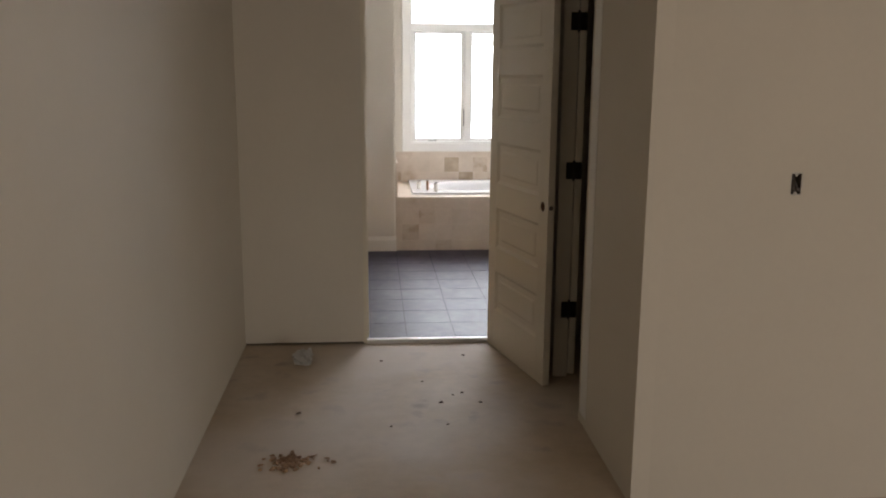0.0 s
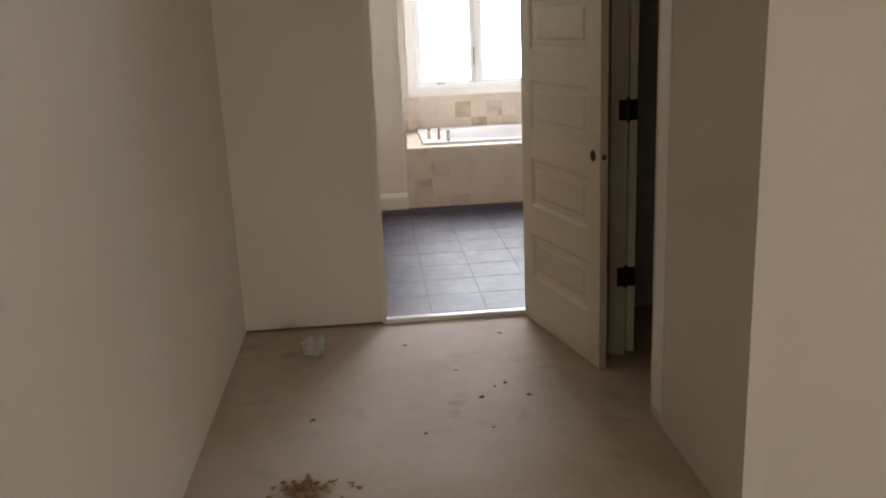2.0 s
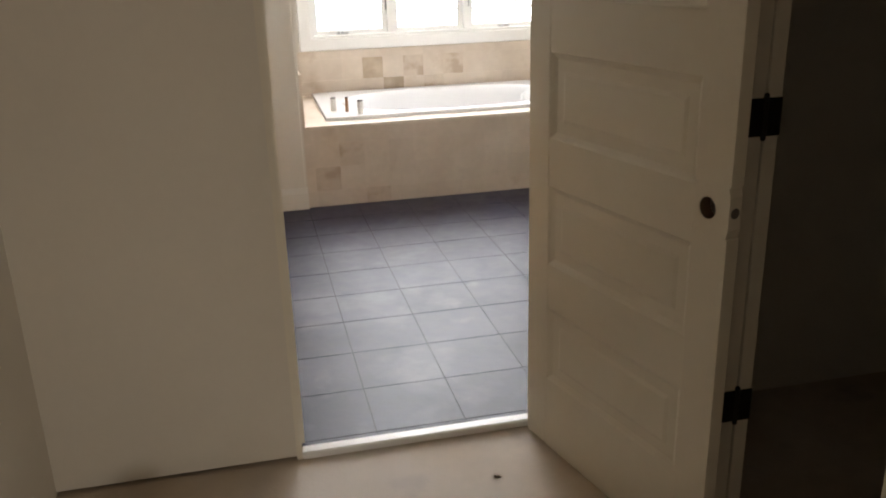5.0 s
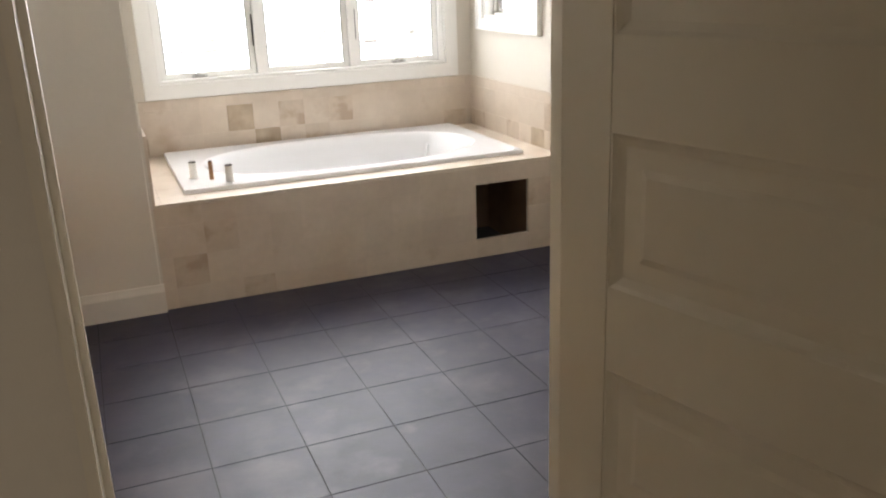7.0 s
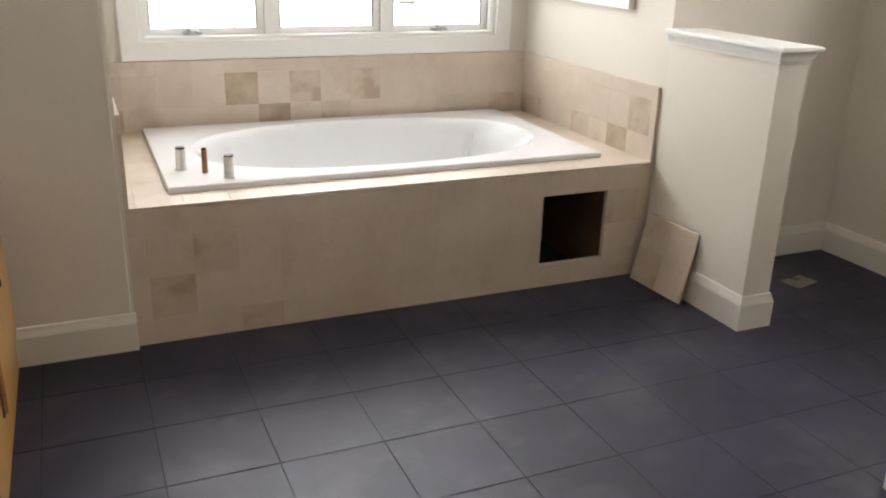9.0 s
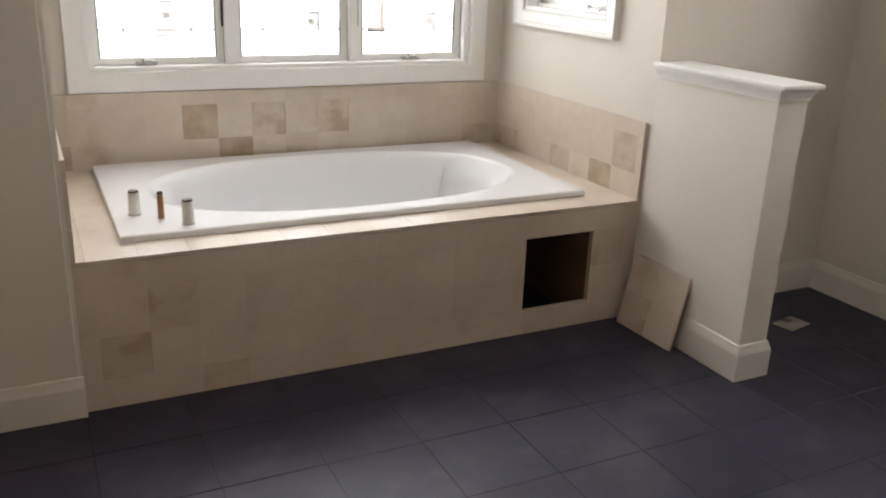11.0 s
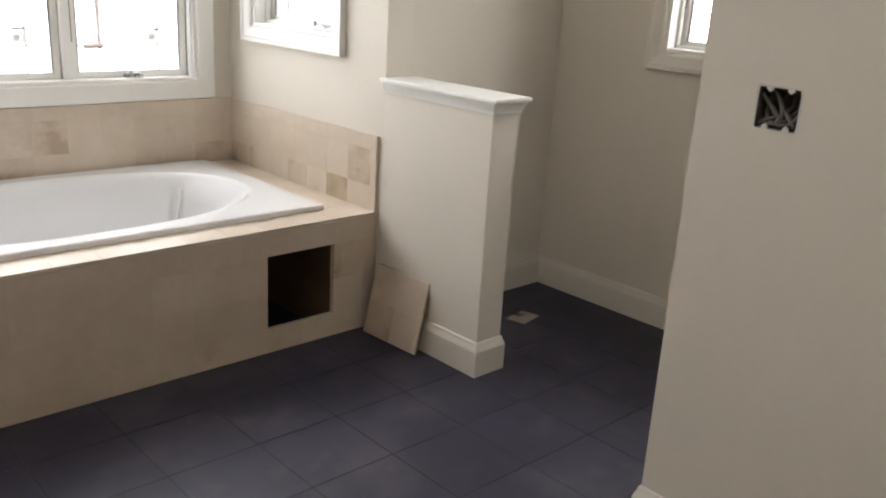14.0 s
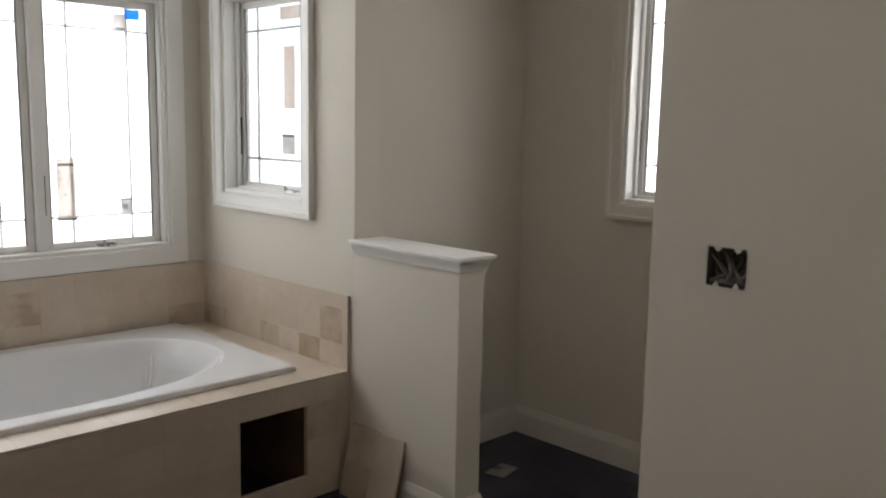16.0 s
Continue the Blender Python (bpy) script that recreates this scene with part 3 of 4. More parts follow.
for a, b, c, d in ((1.450, 1.466, 1.292, 1.306), (1.452, 1.470, 1.262, 1.274), (1.505, 1.522, 1.276, 1.288), (1.449, 1.460, 1.232, 1.244), (1.478, 1.492, 1.190, 1.204)):
    label_on(leaves[2], a, b, LY - 0.001, c, d, FAINT, "smudged print on a label")
label_on(leaves[2], 1.444, 1.536, LY - 0.001, 1.078, 1.087, INK, PRINT)
label_on(leaves[2], 1.742, 1.796, LY, 1.098, 1.164, PAPER, SMALL)
label_on(leaves[2], 1.738, 1.800, LY - 0.001, 1.162, 1.169, INK, PRINT)
label_on(leaves[2], 1.752, 1.778, LY - 0.001, 1.118, 1.140, FAINT, PRINT)
label_on(leaves[2], 1.735, 1.802, LY, 1.958, 2.030, PAPER, SMALL)
label_on(leaves[2], 1.748, 1.790, LY - 0.001, 1.958, 1.966, INK, PRINT)
label_on(leaves[2], 1.792, 1.862, LY - 0.002, 2.008, 2.054, BLUETAPE, "strip of blue masking tape")

win2, leaf2 = casement("window_side", pose(TUB_R, W2[1], 0, 0, 0, -90), W2[1] - W2[0], W2[2], W2[3], "white casement window with paper labels on its pane", CASINGPAINT)
label_on(leaf2, 0.372, 0.460, 0.092, 1.605, 1.885, KRAFT, "peach paper label stuck on the pane")
label_on(leaf2, 0.357, 0.455, 0.092, 1.40, 1.49, PAPER, "small white paper label")
label_on(leaf2, 0.345, 0.50, 0.092, 2.0, 2.06, KRAFT, "peach paper label stuck on the pane")
label_on(leaf2, 0.357, 0.455, 0.091, 1.478, 1.49, INK, "dark printed edge of a label")
# Same white casing as the others, painted darker for the nook's shade.
win3, leaf3 = casement("window_nook", pose(NOOK_R, W3[1], 0, 0, 0, -90), W3[1] - W3[0], W3[2], W3[3], "white casement window in the toilet nook", BASESHADEPAINT)

# ---- baseboards ----
BASE = [(0, 0), (0.016, 0), (0.016, 0.102), (0.0135, 0.110), (0.009, 0.122), (0.006, 0.134), (0.003, 0.137), (0.0, 0.137)]


def baseboard(points, label="cream-white moulded baseboard"):
    """A baseboard along points on the floor, standing proud to the right of the way; mitred at its corners."""
    ways = [(Vector(b) - Vector(a)).normalized() for a, b in zip(points, points[1:])]
    path = []
    for i, p in enumerate(points):
        sides = [Vector((w[1], -w[0], 0)) for w in ways[max(0, i - 1):i + 1]]
        o = sides[0] if len(sides) == 1 or sides[0].dot(sides[-1]) > 0.99 else sides[0] + sides[1]
        path.append(((p[0], p[1], FLOOR), o, (0, 0, 1)))
    structure("baseboard", sweep(bmesh.new(), BASE, path), BASESHADEPAINT, label, "baseboard")


HW0, HW1, HWY = TUB_R, TUB_R + 0.129, 7.443
baseboard([(-0.385, 8.055, 0), (TUB_L, 8.055, 0)])
baseboard([(HW0, TUB_Y - 0.02, 0), (HW0, HWY, 0), (HW1, HWY, 0), (HW1, NOOK_B, 0), (NOOK_R, NOOK_B, 0), (NOOK_R, BATH_S, 0)])
baseboard([(RIGHT + 0.115, BATH_S, 0), (RIGHT + 0.115, RIGHT_END, 0), (RIGHT, RIGHT_END, 0), (RIGHT, BATH_S, 0)])

# ---- half wall beside the nook ----
half = thing("half_wall", pose(HW0, HWY, 0), "low cream half wall with a white moulded cap", "half wall", kind="structure")
part("wall", boxes((0, HW1 - HW0, 0, NOOK_B - HWY, 0, 1.04)), WALL, half)
part("cap", boxes((-0.036, HW1 - HW0 + 0.027, -0.043, NOOK_B - HWY, 1.068, 1.083), bevel=0.004), TRIM, half, "white wooden cap board")
MOULD = [(0, 0.026), (0.007, 0.026), (0.009, 0.036), (0.012, 0.040), (0.015, 0.048), (0.020, 0.056), (0.022, 0.068), (0, 0.068)]
hx, hy = HW1 - HW0, NOOK_B - HWY
part("moulding", sweep(bmesh.new(), MOULD, [((0, hy, 1.0), (-1, 0, 0), (0, 0, 1)), ((0, 0, 1.0), (-1, -1, 0), (0, 0, 1)),
                                           ((hx, 0, 1.0), (1, -1, 0), (0, 0, 1)), ((hx, hy, 1.0), (1, 0, 0), (0, 0, 1))]), TRIM, half, "white crown moulding under the cap")

# ---- tiles ----
chips = {}


def chip(w, h, t, material, edge=0.00025):
    """One tile: its back in the plane z = 0, eased front edges. Alike tiles share the mesh."""
    key = (round(w, 4), round(h, 4), t, material.name)
    if key not in chips:
        a, b, c = w / 2, h / 2, edge
        corners = ((-1, -1), (1, -1), (1, 1), (-1, 1))
        verts = [(x * a, y * b, 0) for x, y in corners] + [(x * a, y * b, t - c) for x, y in corners] + [(x * (a - c), y * (b - c), t) for x, y in corners]
        faces = [(8, 9, 10, 11)] + [(k + i, k + (i + 1) % 4, k + 4 + (i + 1) % 4, k + 4 + i) for k in (0, 4) for i in range(4)]
        me = bpy.data.meshes.new("tile")
        me.from_pydata(verts, [], faces)
        me.materials.append(material)
        chips[key] = me
    return chips[key]


def lay(parent, m, xs, ys, gap, t, pick, holes=(), wobble=0.0):
    """Tiles between the lines xs and ys of the plane m; pick(i, j) gives a tile's material, None leaves it out."""
    for i, (x0, x1) in enumerate(zip(xs, xs[1:])):
        for j, (y0, y1) in enumerate(zip(ys, ys[1:])):
            if x1 - x0 < 0.012 or y1 - y0 < 0.012 or any(a - 0.01 <= x0 and x1 <= b + 0.01 and c - 0.01 <= y0 and y1 <= d + 0.01 for a, b, c, d in holes):
                continue
            ob = new("tile", chip(x1 - x0 - gap, y1 - y0 - gap, t, pick(i, j)))
            ob.parent = parent
            ob.matrix_basis = m @ pose((x0 + x1) / 2, (y0 + y1) / 2, random.uniform(-wobble, 0))


def lines(start, stop, through_at, pitch):
    """The joints from start to stop of a grid that has one at through_at."""
    k = math.floor((start - through_at) / pitch) + 1
    out = [start]
    while through_at + k * pitch < stop - 0.004:
        if through_at + k * pitch > start + 0.004:
            out.append(through_at + k * pitch)
        k += 1
    return out + [stop]


# ---- tub platform ----
DECK, OP = 0.525, (1.612, 1.920, 0.119, 0.419)
platform = thing("tub_platform", pose(0, 0, 0), "travertine-tiled platform round the bathtub with a square access hole", "tub platform")
face = TUB_Y + 0.010
part("core", boxes((TUB_L, OP[0], face, face + 0.012, FLOOR, DECK - 0.010), (OP[1], TUB_R, face, face + 0.012, FLOOR, DECK - 0.010),
                   (OP[0], OP[1], face, face + 0.012, FLOOR, OP[2]), (OP[0], OP[1], face, face + 0.012, OP[3], DECK - 0.010),
                   (TUB_L, 0.20, face + 0.012, TUB_B, 0.44, DECK - 0.010), (1.93, TUB_R, face + 0.012, TUB_B, 0.44, DECK - 0.010),
                   (0.20, 1.93, face + 0.012, 8.24, 0.44, DECK - 0.010), (0.20, 1.93, 9.20, TUB_B, 0.44, DECK - 0.010)), MORTAR, platform)
part("access_lining", boxes((OP[0] - 0.02, OP[0], face + 0.012, face + 0.5, FLOOR, OP[3]), (OP[1], OP[1] + 0.02, face + 0.012, face + 0.5, FLOOR, OP[3]),
                            (OP[0] - 0.02, OP[1] + 0.02, face + 0.5, face + 0.52, FLOOR, OP[3] + 0.02), (OP[0] - 0.02, OP[1] + 0.02, face + 0.012, face + 0.5, OP[3] , OP[3] + 0.015)),
     FRAMING, platform, "rough brown framing inside the access hole")
front_dark = {(2, 3): VEINED, (1, 2): VEINED, (13, 3): VEINED, (3, 1): VEINED}
fx = lines(TUB_L, TUB_R, OP[0], 0.1545)
fz = [FLOOR, OP[2], (OP[2] + OP[3]) / 2, OP[3], DECK - 0.012]
lay(platform, pose(0, face, 0, 90, 0, 0), fx, fz, 0.0003, 0.010, lambda i, j: front_dark.get((i, j + 1), TRAVERTINE), [OP], 0.0002)
dx = lines(TUB_L, TUB_R, 0.05, 0.1565)
lay(platform, pose(0, 0, DECK - 0.010), dx, [TUB_Y, 8.225], 0.0010, 0.010, lambda i, j: TRAVERTINE)
dy = lines(8.225, TUB_B - 0.01, 8.225, 0.1565)
lay(platform, pose(0, 0, DECK - 0.010), [TUB_L, 0.05, 0.185], dy, 0.0010, 0.010, lambda i, j: TRAVERTINE)
lay(platform, pose(0, 0, DECK - 0.010), [1.945, TUB_R - 0.01], dy, 0.0010, 0.010, lambda i, j: TRAVERTINE)
lay(platform, pose(0, 0, DECK - 0.010), lines(0.185, 1.945, 0.05, 0.1565), [9.21, TUB_B - 0.01], 0.0010, 0.010, lambda i, j: TRAVERTINE)

SPLASH = [DECK, 0.629, 0.782, 0.842]
back_splash = thing("backsplash", pose(0, 0, 0), "cream and tan travertine tiles behind the bathtub", "backsplash", "splashbacks", kind="structure")
part("mortar_bed", boxes((TUB_L, TUB_R, TUB_B - 0.005, TUB_B, DECK, 0.840)), MORTAR, back_splash)
bx = lines(TUB_L, TUB_R - 0.012, 0.552, 0.153)
# Corner tiles are browner both of themselves and for light bounced between walls.
back_dark = {(4, 1): TAN, (5, 0): TAN, (6, 1): VEINED, (7, 0): VEINED, (8, 1): VEINED, (0, 0): VEINED, (13, 0): VEINED}
lay(back_splash, pose(0, TUB_B - 0.005, 0, 90, 0, 0), bx, SPLASH, 0.0003, 0.009, lambda i, j: back_dark.get((i, j), TRAVERTINE), (), 0.0002)
side_splash = thing("backsplash", pose(0, 0, 0), "cream and tan travertine tiles beside the bathtub", "backsplash", "splashbacks", kind="structure")
part("mortar_bed", boxes((TUB_R - 0.005, TUB_R, TUB_Y, TUB_B - 0.014, DECK, 0.840)), MORTAR, side_splash)
sy = lines(-TUB_B + 0.014, -TUB_Y, -8.262, 0.155)
# The brown tiles at the back corner also carry its reflected tint.
side_dark = {(6, 0): TAN, (7, 1): VEINED, (4, 0): VEINED, (0, 0): VEINED, (1, 0): VEINED}
lay(side_splash, pose(TUB_R - 0.005, 0, 0, 90, 0, -90), sy, SPLASH, 0.0006, 0.009, lambda i, j: side_dark.get((i, j), TRAVERTINE), (), 0.0003)
left_splash = thing("backsplash", pose(0, 0, 0), "cream travertine tiles beside the bathtub", "backsplash", "splashbacks", kind="structure")
part("mortar_bed", boxes((TUB_L, TUB_L + 0.005, TUB_Y, TUB_B - 0.014, DECK, 0.840)), MORTAR, left_splash)
lay(left_splash, pose(TUB_L + 0.005, 0, 0, 90, 0, 90), lines(TUB_Y, TUB_B - 0.014, 8.296, 0.158), SPLASH, 0.002, 0.009, lambda i, j: TRAVERTINE, (), 0.0005)

# the cover of the access hole, leaning on the half wall
cover = thing("access_panel", pose(2.060, 8.030, FLOOR) @ pose(0, 0, 0, 0, 0, -87) @ pose(0, 0, 0, -13, 0, 0), "loose tiled access panel leaning on the half wall", "panel")
part("backer_board", boxes((0, 0.312, 0.0, 0.010, 0, 0.297), bevel=0.001), FRAMING, cover)
lay(cover, pose(0, 0, 0, 90, 0, 0), [0, 0.156, 0.312], [0, 0.1485, 0.297], 0.0004, 0.010,
    lambda i, j: TRAVERTINE if i + j else VEINED)

# ---- bathtub ----
TX0, TX1, TY0, TY1, TZ = 0.166, 1.964, 8.211, 9.229, 0.548
tub = thing("bathtub", pose((TX0 + TX1) / 2, (TY0 + TY1) / 2, DECK), "glossy white acrylic drop-in bathtub with an oval basin", "bathtub")
hw, hd = (TX1 - TX0) / 2, (TY1 - TY0) / 2
bm = bmesh.new()
N = 96
ANGLES = [2 * math.pi * i / N for i in range(N)]
for corner in (math.atan2(hd, hw), math.pi - math.atan2(hd, hw), math.pi + math.atan2(hd, hw), 2 * math.pi - math.atan2(hd, hw)):
    ANGLES[round(corner / (2 * math.pi) * N)] = corner


def ring_of(fn):
    return [bm.verts.new(fn(a)) for a in ANGLES]


def rect(a, w, d, z):
    c, s = math.cos(a), math.sin(a)
    k = min(w / max(abs(c), 1e-6), d / max(abs(s), 1e-6))
    return (k * c, k * s, z)


def oval(a, w, d, z, power=2.35):
    c, s = math.cos(a), math.sin(a)
    pull = max(0.0, min(1.0, (c - 0.80) / 0.06)) * (0.055 if z < h - 0.05 else 0.0)
    return ((w - pull) * math.copysign(abs(c) ** (2 / power), c) + 0.03, d * math.copysign(abs(s) ** (2 / power), s), z)


h = TZ - DECK
rings = [ring_of(lambda a: rect(a, hw, hd, 0.001)), ring_of(lambda a: rect(a, hw, hd, h - 0.006)), ring_of(lambda a: rect(a, hw - 0.002, hd - 0.002, h - 0.002)),
         ring_of(lambda a: rect(a, hw - 0.006, hd - 0.006, h))]
profile = [(0.775, 0.435, h), (0.765, 0.425, h - 0.002), (0.752, 0.412, h - 0.010), (0.742, 0.402, h - 0.025), (0.730, 0.392, h - 0.06), (0.715, 0.380, h - 0.12),
           (0.690, 0.362, h - 0.22), (0.655, 0.338, h - 0.32), (0.610, 0.300, h - 0.375), (0.54, 0.245, h - 0.400), (0.40, 0.17, h - 0.408), (0.2, 0.08, h - 0.410)]
rings += [ring_of(lambda a, p=p: oval(a, *p)) for p in profile]


def skin(first, last, closed):
    """A mesh of the rings from first to last."""
    out = bmesh.new()
    made = [[out.verts.new(v.co) for v in r] for r in rings[first:last + 1]]
    for r, s in zip(made, made[1:]):
        for i in range(N):
            out.faces.new((r[i], r[(i + 1) % N], s[(i + 1) % N], s[i]))
    if closed:
        out.faces.new(made[-1])
    bmesh.ops.recalc_face_normals(out, faces=out.faces[:])
    return out


part("rim", skin(0, 4, False), ACRYLIC, tub)
basin = part("basin", skin(4, len(rings) - 1, True), ACRYLIC, tub, smooth=True)
for p in basin.data.polygons:
    if p.normal.z < 0:
        p.flip()
# Beads added inside the basin to give its bright reflected streaks.
for turn in (0.56, -0.56):
    bead = bmesh.new()
    places = [Vector(oval(turn, *q)) for q in profile[4:9]]
    sweep(bead, [(-0.018, -0.003), (-0.011, 0.003), (-0.004, 0.006), (0.004, 0.006), (0.011, 0.003), (0.018, -0.003)],
          [(p, (0, 1, 0), (-1, 0, 0.35)) for p in places])
    part("ridge", bead, ACRYLIC, tub, "raised bead added where a bright reflection runs down the basin", smooth=True)
for x, y, mat, r, tall, words, what in ((0.242, 8.450, SLEEVE, 0.020, 0.080, "white plastic sleeve over a tub valve", "valve_sleeve"),
                                        (0.319, 8.370, COPPER, 0.011, 0.090, "tarnished copper pipe stub standing on the tub rim", "pipe_stub"),
                                        (0.394, 8.282, SLEEVE, 0.020, 0.080, "white plastic sleeve over a tub valve", "valve_sleeve")):
    fitting = thing(what, pose(x, y, TZ), words, "tub fitting", "unfinished tub fittings")
    bm = bmesh.new()
    rod(bm, (0, 0, 0), (0, 0, tall), r, r * 0.95, sides=20)
    part("tube", bm, mat, fitting, smooth=False)
    bm = bmesh.new()
    rod(bm, (0, 0, tall), (0, 0, tall + 0.006), r * 0.92, r * 0.8, sides=20)
    part("cap", bm, BRONZE, fitting, "dark end")
    bm = bmesh.new()
    rod(bm, (0, 0, 0), (0, 0, 0.003), r * 1.15, r * 1.08, sides=20)
    part("washer", bm, CHROME, fitting)

# ---- vanity ----
VX0, VX1, VFAR, VTOP = HALL_L, -0.420, -0.372, 0.800


def knob(parent, x, y, z):
    bm = bmesh.new()
    rod(bm, (x, y, z), (x + 0.005, y, z), 0.013, 0.010, sides=14)
    rod(bm, (x + 0.004, y, z), (x + 0.020, y, z), 0.005, 0.005, sides=12)
    rod(bm, (x + 0.018, y, z), (x + 0.023, y, z), 0.008, 0.013, sides=14)
    rod(bm, (x + 0.023, y, z), (x + 0.028, y, z), 0.013, 0.009, sides=14)
    part("knob", bm, BRONZE, parent, "dark bronze knob")


def front(name, parent, y0, y1, z0, z1, knob_at=None, out=0.0, thick=0.013, face=VX1):
    x = face + 0.001 + out
    slab = part(name, boxes((x, x + thick, y0 + 0.003, y1 - 0.003, z0 + 0.003, z1 - 0.003), bevel=0.004), MAPLE, parent)
    if knob_at:
        knob(slab, x + thick, *knob_at)
    # Dark strips on the face frame stand in for the door gaps' shade.
    if name == "door":
        part("reveal", boxes((face + 0.001, face + 0.006, y0 - 0.012, y0 + 0.002, z0 + 0.003, z1 - 0.003)), FRAMING, parent, "dark brown strip painted as the shaded gap beside the door")
        part("reveal", boxes((face + 0.001, face + 0.006, y1 - 0.002, y1 + 0.012, z0 + 0.003, z1 - 0.003)), FRAMING, parent, "dark brown strip painted as the shaded gap beside the door")
    return slab


def carcass(y0, y1, label, face=VX1):
    """A cabinet with no worktop: sides, back, bottom and a face, open above."""
    unit = thing("vanity_cabinet", pose(0, 0, FLOOR), label, "vanity cabinet", "vanity units along the wall")
    z = VTOP - FLOOR
    part("side", boxes((VX0, face - 0.02, y0, y0 + 0.016, 0, z)), MAPLE, unit)
    part("side", boxes((VX0, face - 0.02, y1 - 0.016, y1, 0, z)), MAPLE, unit)
    part("back", boxes((VX0, VX0 + 0.012, y0 + 0.016, y1 - 0.016, 0, z)), INTERIOR, unit, "orange-brown plywood back")
    part("bottom", boxes((VX0 + 0.012, face - 0.025, y0 + 0.016, y1 - 0.016, 0.09, 0.105)), INTERIOR, unit)
    part("face_frame", boxes((face - 0.02, face, y0, y1, 0.0, z), bevel=0.001), MAPLE, unit)
    part("liner", boxes((face - 0.024, face - 0.0205, y0 + 0.016, y1 - 0.016, 0.105, z - 0.02)), INTERIOR, unit)
    return unit


far_unit = carcass(7.150, 8.052, "maple sink cabinet without a worktop, open above", VFAR)
front("door", far_unit, 7.445, 7.985, 0.150, 0.562, (7.490, 0.515), face=VFAR)
part("lining", boxes((VX0 + 0.013, VFAR - 0.03, 8.030, 8.0355, 0.11, VTOP - FLOOR)), INTERIOR, far_unit, "orange-brown plywood lining")
mid_unit = carcass(6.300, 7.150, "maple drawer cabinet, lowest drawer pulled out a little")
front("drawer_front", mid_unit, 6.315, 7.135, 0.665, 0.775, (6.765, 0.72))
front("drawer_front", mid_unit, 6.315, 7.135, 0.385, 0.655, (6.765, 0.495))
low = front("drawer_front", mid_unit, 6.315, 7.135, 0.085, 0.375, (6.70, 0.235), 0.0, 0.034)
part("drawer_side", boxes((VX1 + 0.0005, VX1 + 0.0165, 6.345, 6.357, 0.10, 0.31)), RAWWOOD, low)
part("drawer_side", boxes((VX1 + 0.0005, VX1 + 0.0165, 7.093, 7.105, 0.10, 0.31)), RAWWOOD, low)
part("top_rail", boxes((VX1 - 0.105, VX1 - 0.001, 6.300, 7.150, VTOP - FLOOR, VTOP - FLOOR + 0.012), bevel=0.002), RAWWOOD, mid_unit, "pale raw wood top rail")
part("top_rail", boxes((VX0, VX0 + 0.12, 6.300, 7.150, VTOP - FLOOR, VTOP - FLOOR + 0.012), bevel=0.002), RAWWOOD, mid_unit, "pale raw wood top rail")
near_unit = carcass(5.440, 6.300, "maple sink cabinet with a raw front rail and no worktop")
front("door", near_unit, 5.455, 5.865, 0.10, 0.60)
front("door", near_unit, 5.875, 6.270, 0.10, 0.60, (5.915, 0.54))
part("top_rail", boxes((VX1 - 0.11, VX1 - 0.001, 5.440, 6.297, VTOP - FLOOR, VTOP - FLOOR + 0.010), bevel=0.002), RAWWOOD, near_unit, "pale raw wood top rail")


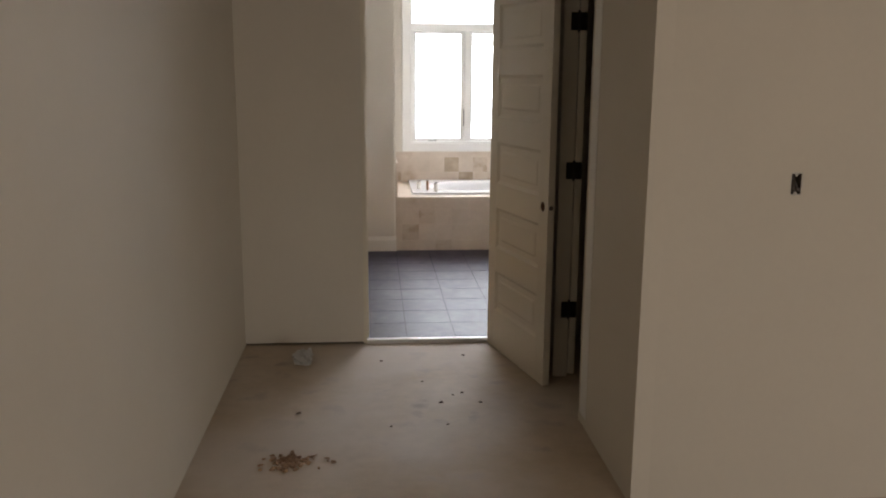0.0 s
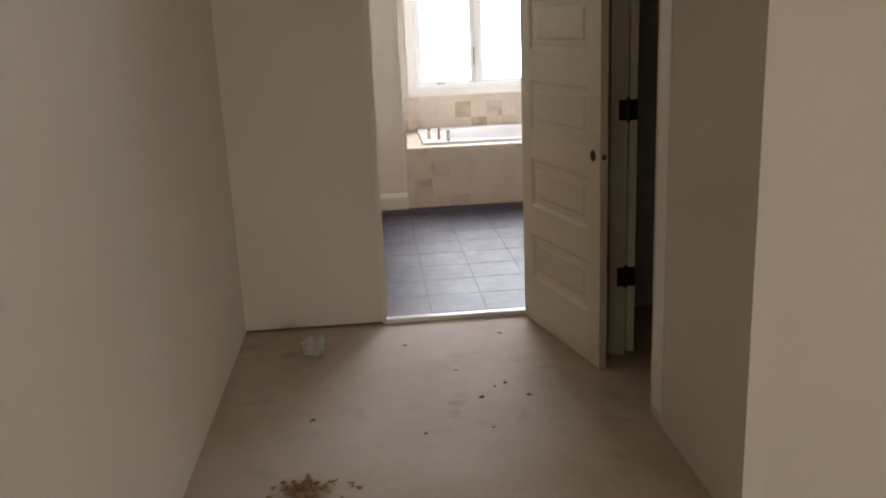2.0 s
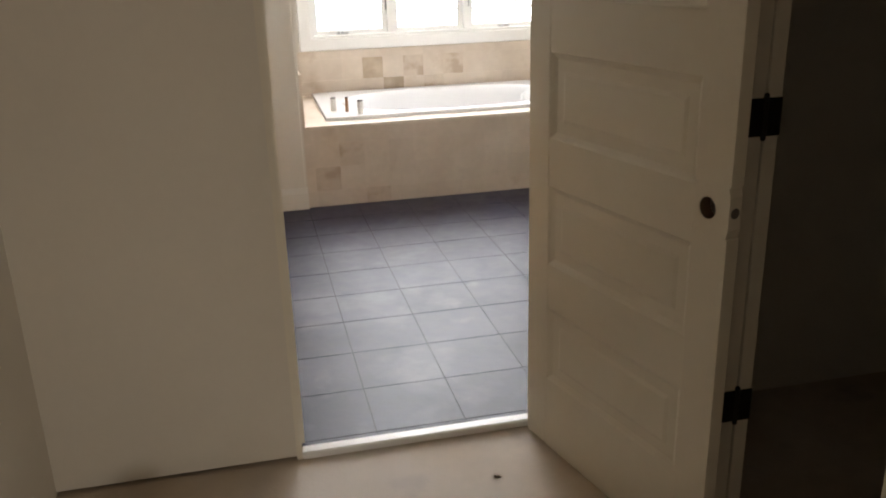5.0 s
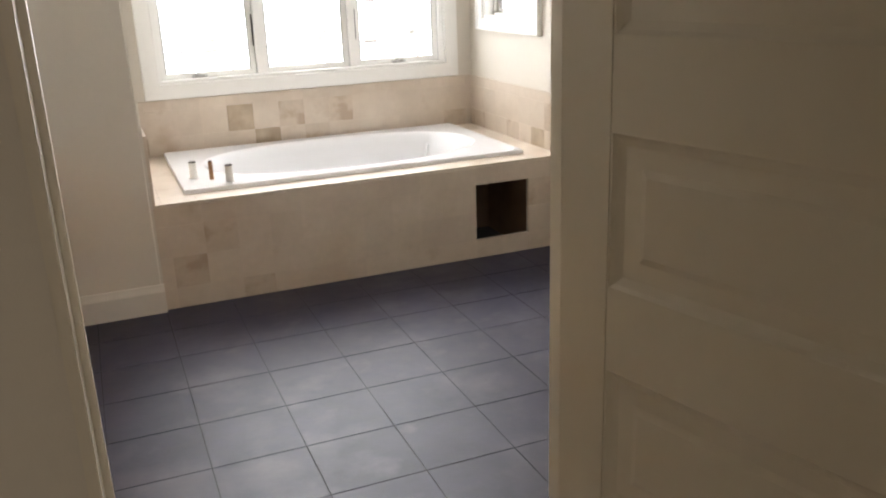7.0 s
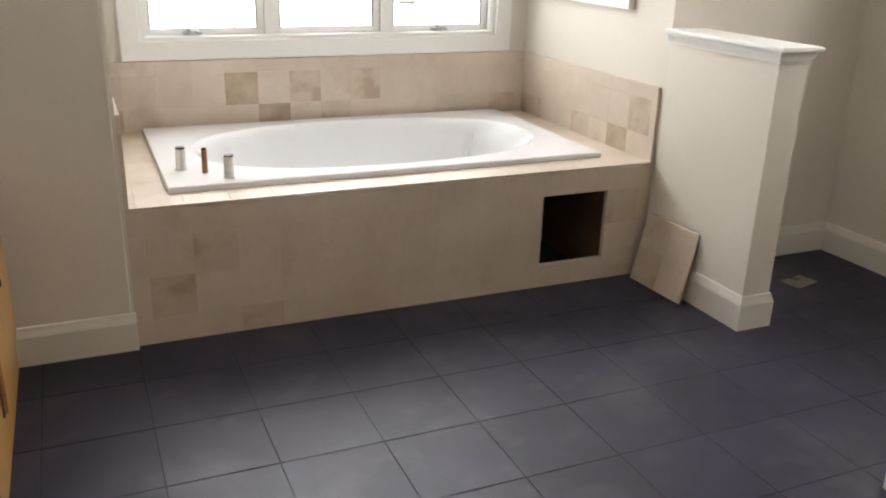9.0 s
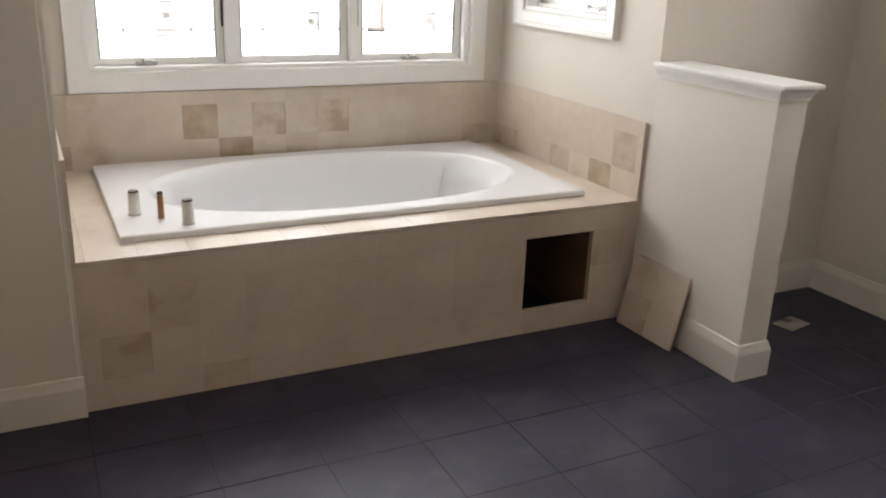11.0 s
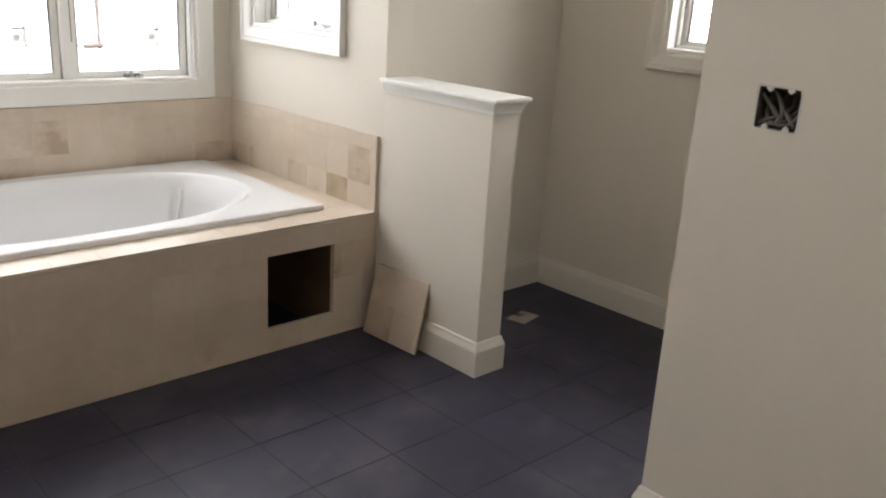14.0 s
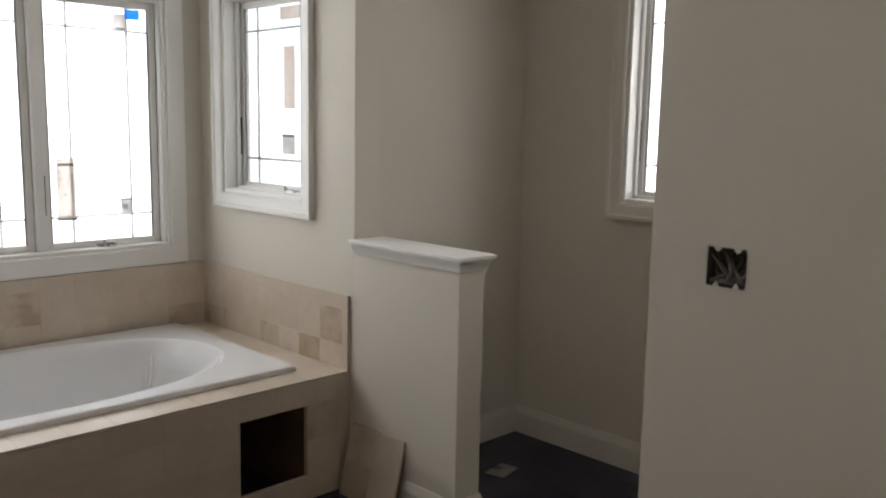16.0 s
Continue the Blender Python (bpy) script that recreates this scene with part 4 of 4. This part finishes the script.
# ---- bare switch boxes ----
def switch_box(m, width, height, label, seed):
    """A box sunk into the wall, with folded cables and fixing ears. Its own z points out of the wall."""
    r = random.Random(seed)
    unit = thing("switch_box", m, label, "switch box", "bare switch boxes")
    a, b, d = width / 2, height / 2, 0.055
    bm = bmesh.new()
    ins, outs = [], []
    for i in range(40):
        t = 2 * math.pi * i / 40
        c, s = math.cos(t), math.sin(t)
        k = min(a / max(abs(c), 1e-6), b / max(abs(s), 1e-6))
        ins.append(bm.verts.new((k * c, k * s, 0.0008)))
        g = k + r.uniform(0.002, 0.007)
        outs.append(bm.verts.new((g * c, g * s, 0.0008)))
    for i in range(40):
        j = (i + 1) % 40
        bm.faces.new((ins[i], outs[i], outs[j], ins[j]))
    part("plaster_rim", bm, PLASTER, unit, "chipped pale plaster edge")
    t = 0.002
    part("box", boxes((-a, -a + t, -b, b, -d, -0.002), (a - t, a, -b, b, -d, -0.002), (-a + t, a - t, -b, -b + t, -d, -0.002), (-a + t, a - t, b - t, b, -d, -0.002),
                      (-a + t, a - t, -b + t, b - t, -d, -d + t)), DARKBOX, unit, "dark plastic box")
    count = 7 if width > 0.06 else 3
    for k in range(count):
        curve = bpy.data.curves.new("cable", "CURVE")
        curve.dimensions, curve.bevel_depth, curve.bevel_resolution = "3D", 0.0055, 3
        line = curve.splines.new("POLY")
        line.points.add(17)
        x = (-0.55 + 1.1 * (k + 0.5) / count) * a
        bend, phase = r.uniform(0.35, 0.75) * a, r.uniform(0, 6)
        for i, p in enumerate(line.points):
            u = i / 17
            p.co = (x + bend * math.sin(phase + (4.2 + 0.8 * (k % 3)) * u) + 0.25 * a * (u - 0.5), b * 0.78 * math.cos(math.pi * u * 1.15 + 0.4 * k), -d + 0.012 + 0.034 * math.sin(math.pi * u), 1)
        source = bpy.data.objects.new("cable", curve)
        me = bpy.data.meshes.new_from_object(source)
        bpy.data.objects.remove(source)
        me.materials.clear()
        me.materials.append(WIRE)
        for p in me.polygons:
            p.use_smooth = True
        ob = new("cable", me)
        ob.parent = unit
    for x in ((-0.5, 0.5) if width > 0.06 else (0.0,)):
        for y in (-1, 1):
            e = (0.007 if width > 0.06 else 0.004) + r.uniform(0.0, 0.002)
            lobe = bmesh.new()
            rim = [(-e, y * (b + 0.002)), (e, y * (b + 0.002)), (e * 0.85, y * (b - 0.006)), (0.0, y * (b - 0.010 - r.uniform(0, 0.003))), (-e * 0.9, y * (b - 0.005))]
            front_ring = [lobe.verts.new((x * a + q, w, -0.001)) for q, w in rim]
            back_ring = [lobe.verts.new((x * a + q, w, -0.007)) for q, w in rim]
            lobe.faces.new(front_ring)
            lobe.faces.new(back_ring[::-1])
            for k in range(5):
                lobe.faces.new((front_ring[k], back_ring[k], back_ring[(k + 1) % 5], front_ring[(k + 1) % 5]))
            bmesh.ops.recalc_face_normals(lobe, faces=lobe.faces[:])
            part("ear", lobe, PLASTER, unit, "fixing ear smeared with pale plaster")
    return unit


switch_box(pose(1.345, 3.19, 1.255, 90, 0, 0), 0.038, 0.076, "bare single switch box with loose cables in a cream wall", 1)
switch_box(pose(RIGHT, 6.277, 1.232, 90, 0, -90), 0.100, 0.094, "bare double switch box with folded cables in a cream wall", 2)
switch_box(pose(-0.69, 8.055, 1.13, 90, 0, 0), 0.058, 0.095, "bare outlet box above the vanity cabinets", 3)

# ---- floor things ----
flange = thing("toilet_flange", pose(2.735, 7.735, FLOOR, 0, 0, 12), "pale plate round the toilet drain hole in the floor", "toilet flange")
part("plate", boxes((-0.066, 0.066, -0.046, 0.008, 0.001, 0.006), (-0.066, -0.012, 0.008, 0.044, 0.001, 0.006), (0.036, 0.066, 0.008, 0.044, 0.001, 0.006)), PLATE, flange)
bm = bmesh.new()
box(bm, -0.012, 0.036, 0.008, 0.042, 0.0005, 0.003)
part("drain_hole", bm, DARKBOX, flange, "dark drain opening")


def crumbs(name, centre, radius, count, sizes, material, label, seed, dense=True):
    r = random.Random(seed)
    bm = bmesh.new()
    for _ in range(count):
        a, d = r.uniform(0, 2 * math.pi), radius * (abs(r.gauss(0, 0.5)) if dense else math.sqrt(r.random()))
        s = r.uniform(*sizes)
        m = Matrix.LocRotScale((d * math.cos(a) * 1.2, d * math.sin(a), s * 0.3), Euler((r.uniform(0, 6), r.uniform(0, 6), r.uniform(0, 6))), (s, s * r.uniform(0.4, 1), s * r.uniform(0.3, 0.6)))
        m = Matrix.Diagonal((1, 1, 0.55, 1)) @ m
        for v in bmesh.ops.create_icosphere(bm, subdivisions=1, radius=0.6, matrix=m)["verts"]:
            v.co += Vector((r.uniform(-1, 1), r.uniform(-1, 1), r.uniform(-0.3, 0.6))) * s * 0.2
    for v in bm.verts:
        v.co.z = max(v.co.z, 0.0003)
    ob = tagged(new(name, finish(name, bm, material)), label, "debris", kind="stuff")
    ob.location = centre
    return ob


crumbs("sawdust_pile", (-0.56, 3.66, 0.0), 0.095, 130, (0.008, 0.034), CRUMB, "small pile of brown crumbs and chips on the subfloor", 11)


def floor_chip(x, y, size, seed):
    """A splintered chip: a flat ragged sliver with a raised middle."""
    r = random.Random(seed)
    bm = bmesh.new()
    count = 8
    foot, brow = [], []
    for i in range(count):
        a = 2 * math.pi * i / count
        k = size * r.uniform(0.6, 1.1)
        foot.append(bm.verts.new((k * math.cos(a), 0.5 * k * math.sin(a), 0.0)))
        brow.append(bm.verts.new((0.7 * k * math.cos(a), 0.35 * k * math.sin(a), size * r.uniform(0.2, 0.5))))
    for i in range(count):
        j = (i + 1) % count
        bm.faces.new((foot[i], foot[j], brow[j], brow[i]))
    bm.faces.new(brow)
    bm.faces.new(foot[::-1])
    ob = tagged(new("wood_chip", finish("wood_chip", bm, BARK)), "small dark wood chip on the dusty subfloor", "wood chip", "loose chips on the hall floor")
    ob.matrix_world = pose(x, y, 0.0, 0, 0, r.uniform(-40, 40))


for k, (x, y) in enumerate(((-0.57, 4.20), (0.14, 4.30), (0.34, 4.29), (0.26, 4.43), (0.06, 4.61), (0.15, 4.02), (-0.12, 4.01), (-0.16, 4.96), (0.33, 5.04), (0.21, 4.40))):
    floor_chip(x, y, (0.016, 0.017, 0.015, 0.014, 0.010, 0.011, 0.011, 0.015, 0.012, 0.010)[k], 40 + k)

bm = bmesh.new()
bmesh.ops.create_icosphere(bm, subdivisions=4, radius=0.075)
for v in bm.verts:
    n = noise.noise(v.co * 22) * 0.035 + noise.noise(v.co * 55) * 0.016
    v.co = Vector((v.co.x * 0.75, v.co.y * 0.8, v.co.z * 0.6 + 0.035)) + v.normal * n
    v.co.z = max(v.co.z, 0.0005)
scrap = new("plastic_scrap", finish("plastic_scrap", bm, FILM))
scrap.location = (-0.60, 4.95, 0)
tagged(scrap, "crumpled translucent plastic scrap lying on the subfloor", "plastic scrap")

stub = thing("supply_stub", pose(3.085, 7.190, FLOOR), "short dark capped pipe stub standing on the slate floor", "pipe stub")
bm = bmesh.new()
rod(bm, (0, 0, 0), (0, 0, 0.045), 0.011, sides=14)
part("pipe", bm, BRONZE, stub)
bm = bmesh.new()
rod(bm, (0, 0, 0.042), (0, 0, 0.056), 0.015, 0.012, sides=14)
part("cap", bm, DARKBOX, stub, "dark plastic cap")

# ---- bathroom floor tiles ----
tx = lines(HALL_L + 0.005, NOOK_R - 0.003, 0.311, 0.305)
ty = lines(BATH_S - 0.08, TUB_Y + 0.008, 6.889, 0.305)
lay(bath_floor, pose(0, 0, FLOOR - 0.008), tx, ty, 0.0036, 0.008, lambda i, j: SLATE, (), 0.0006)
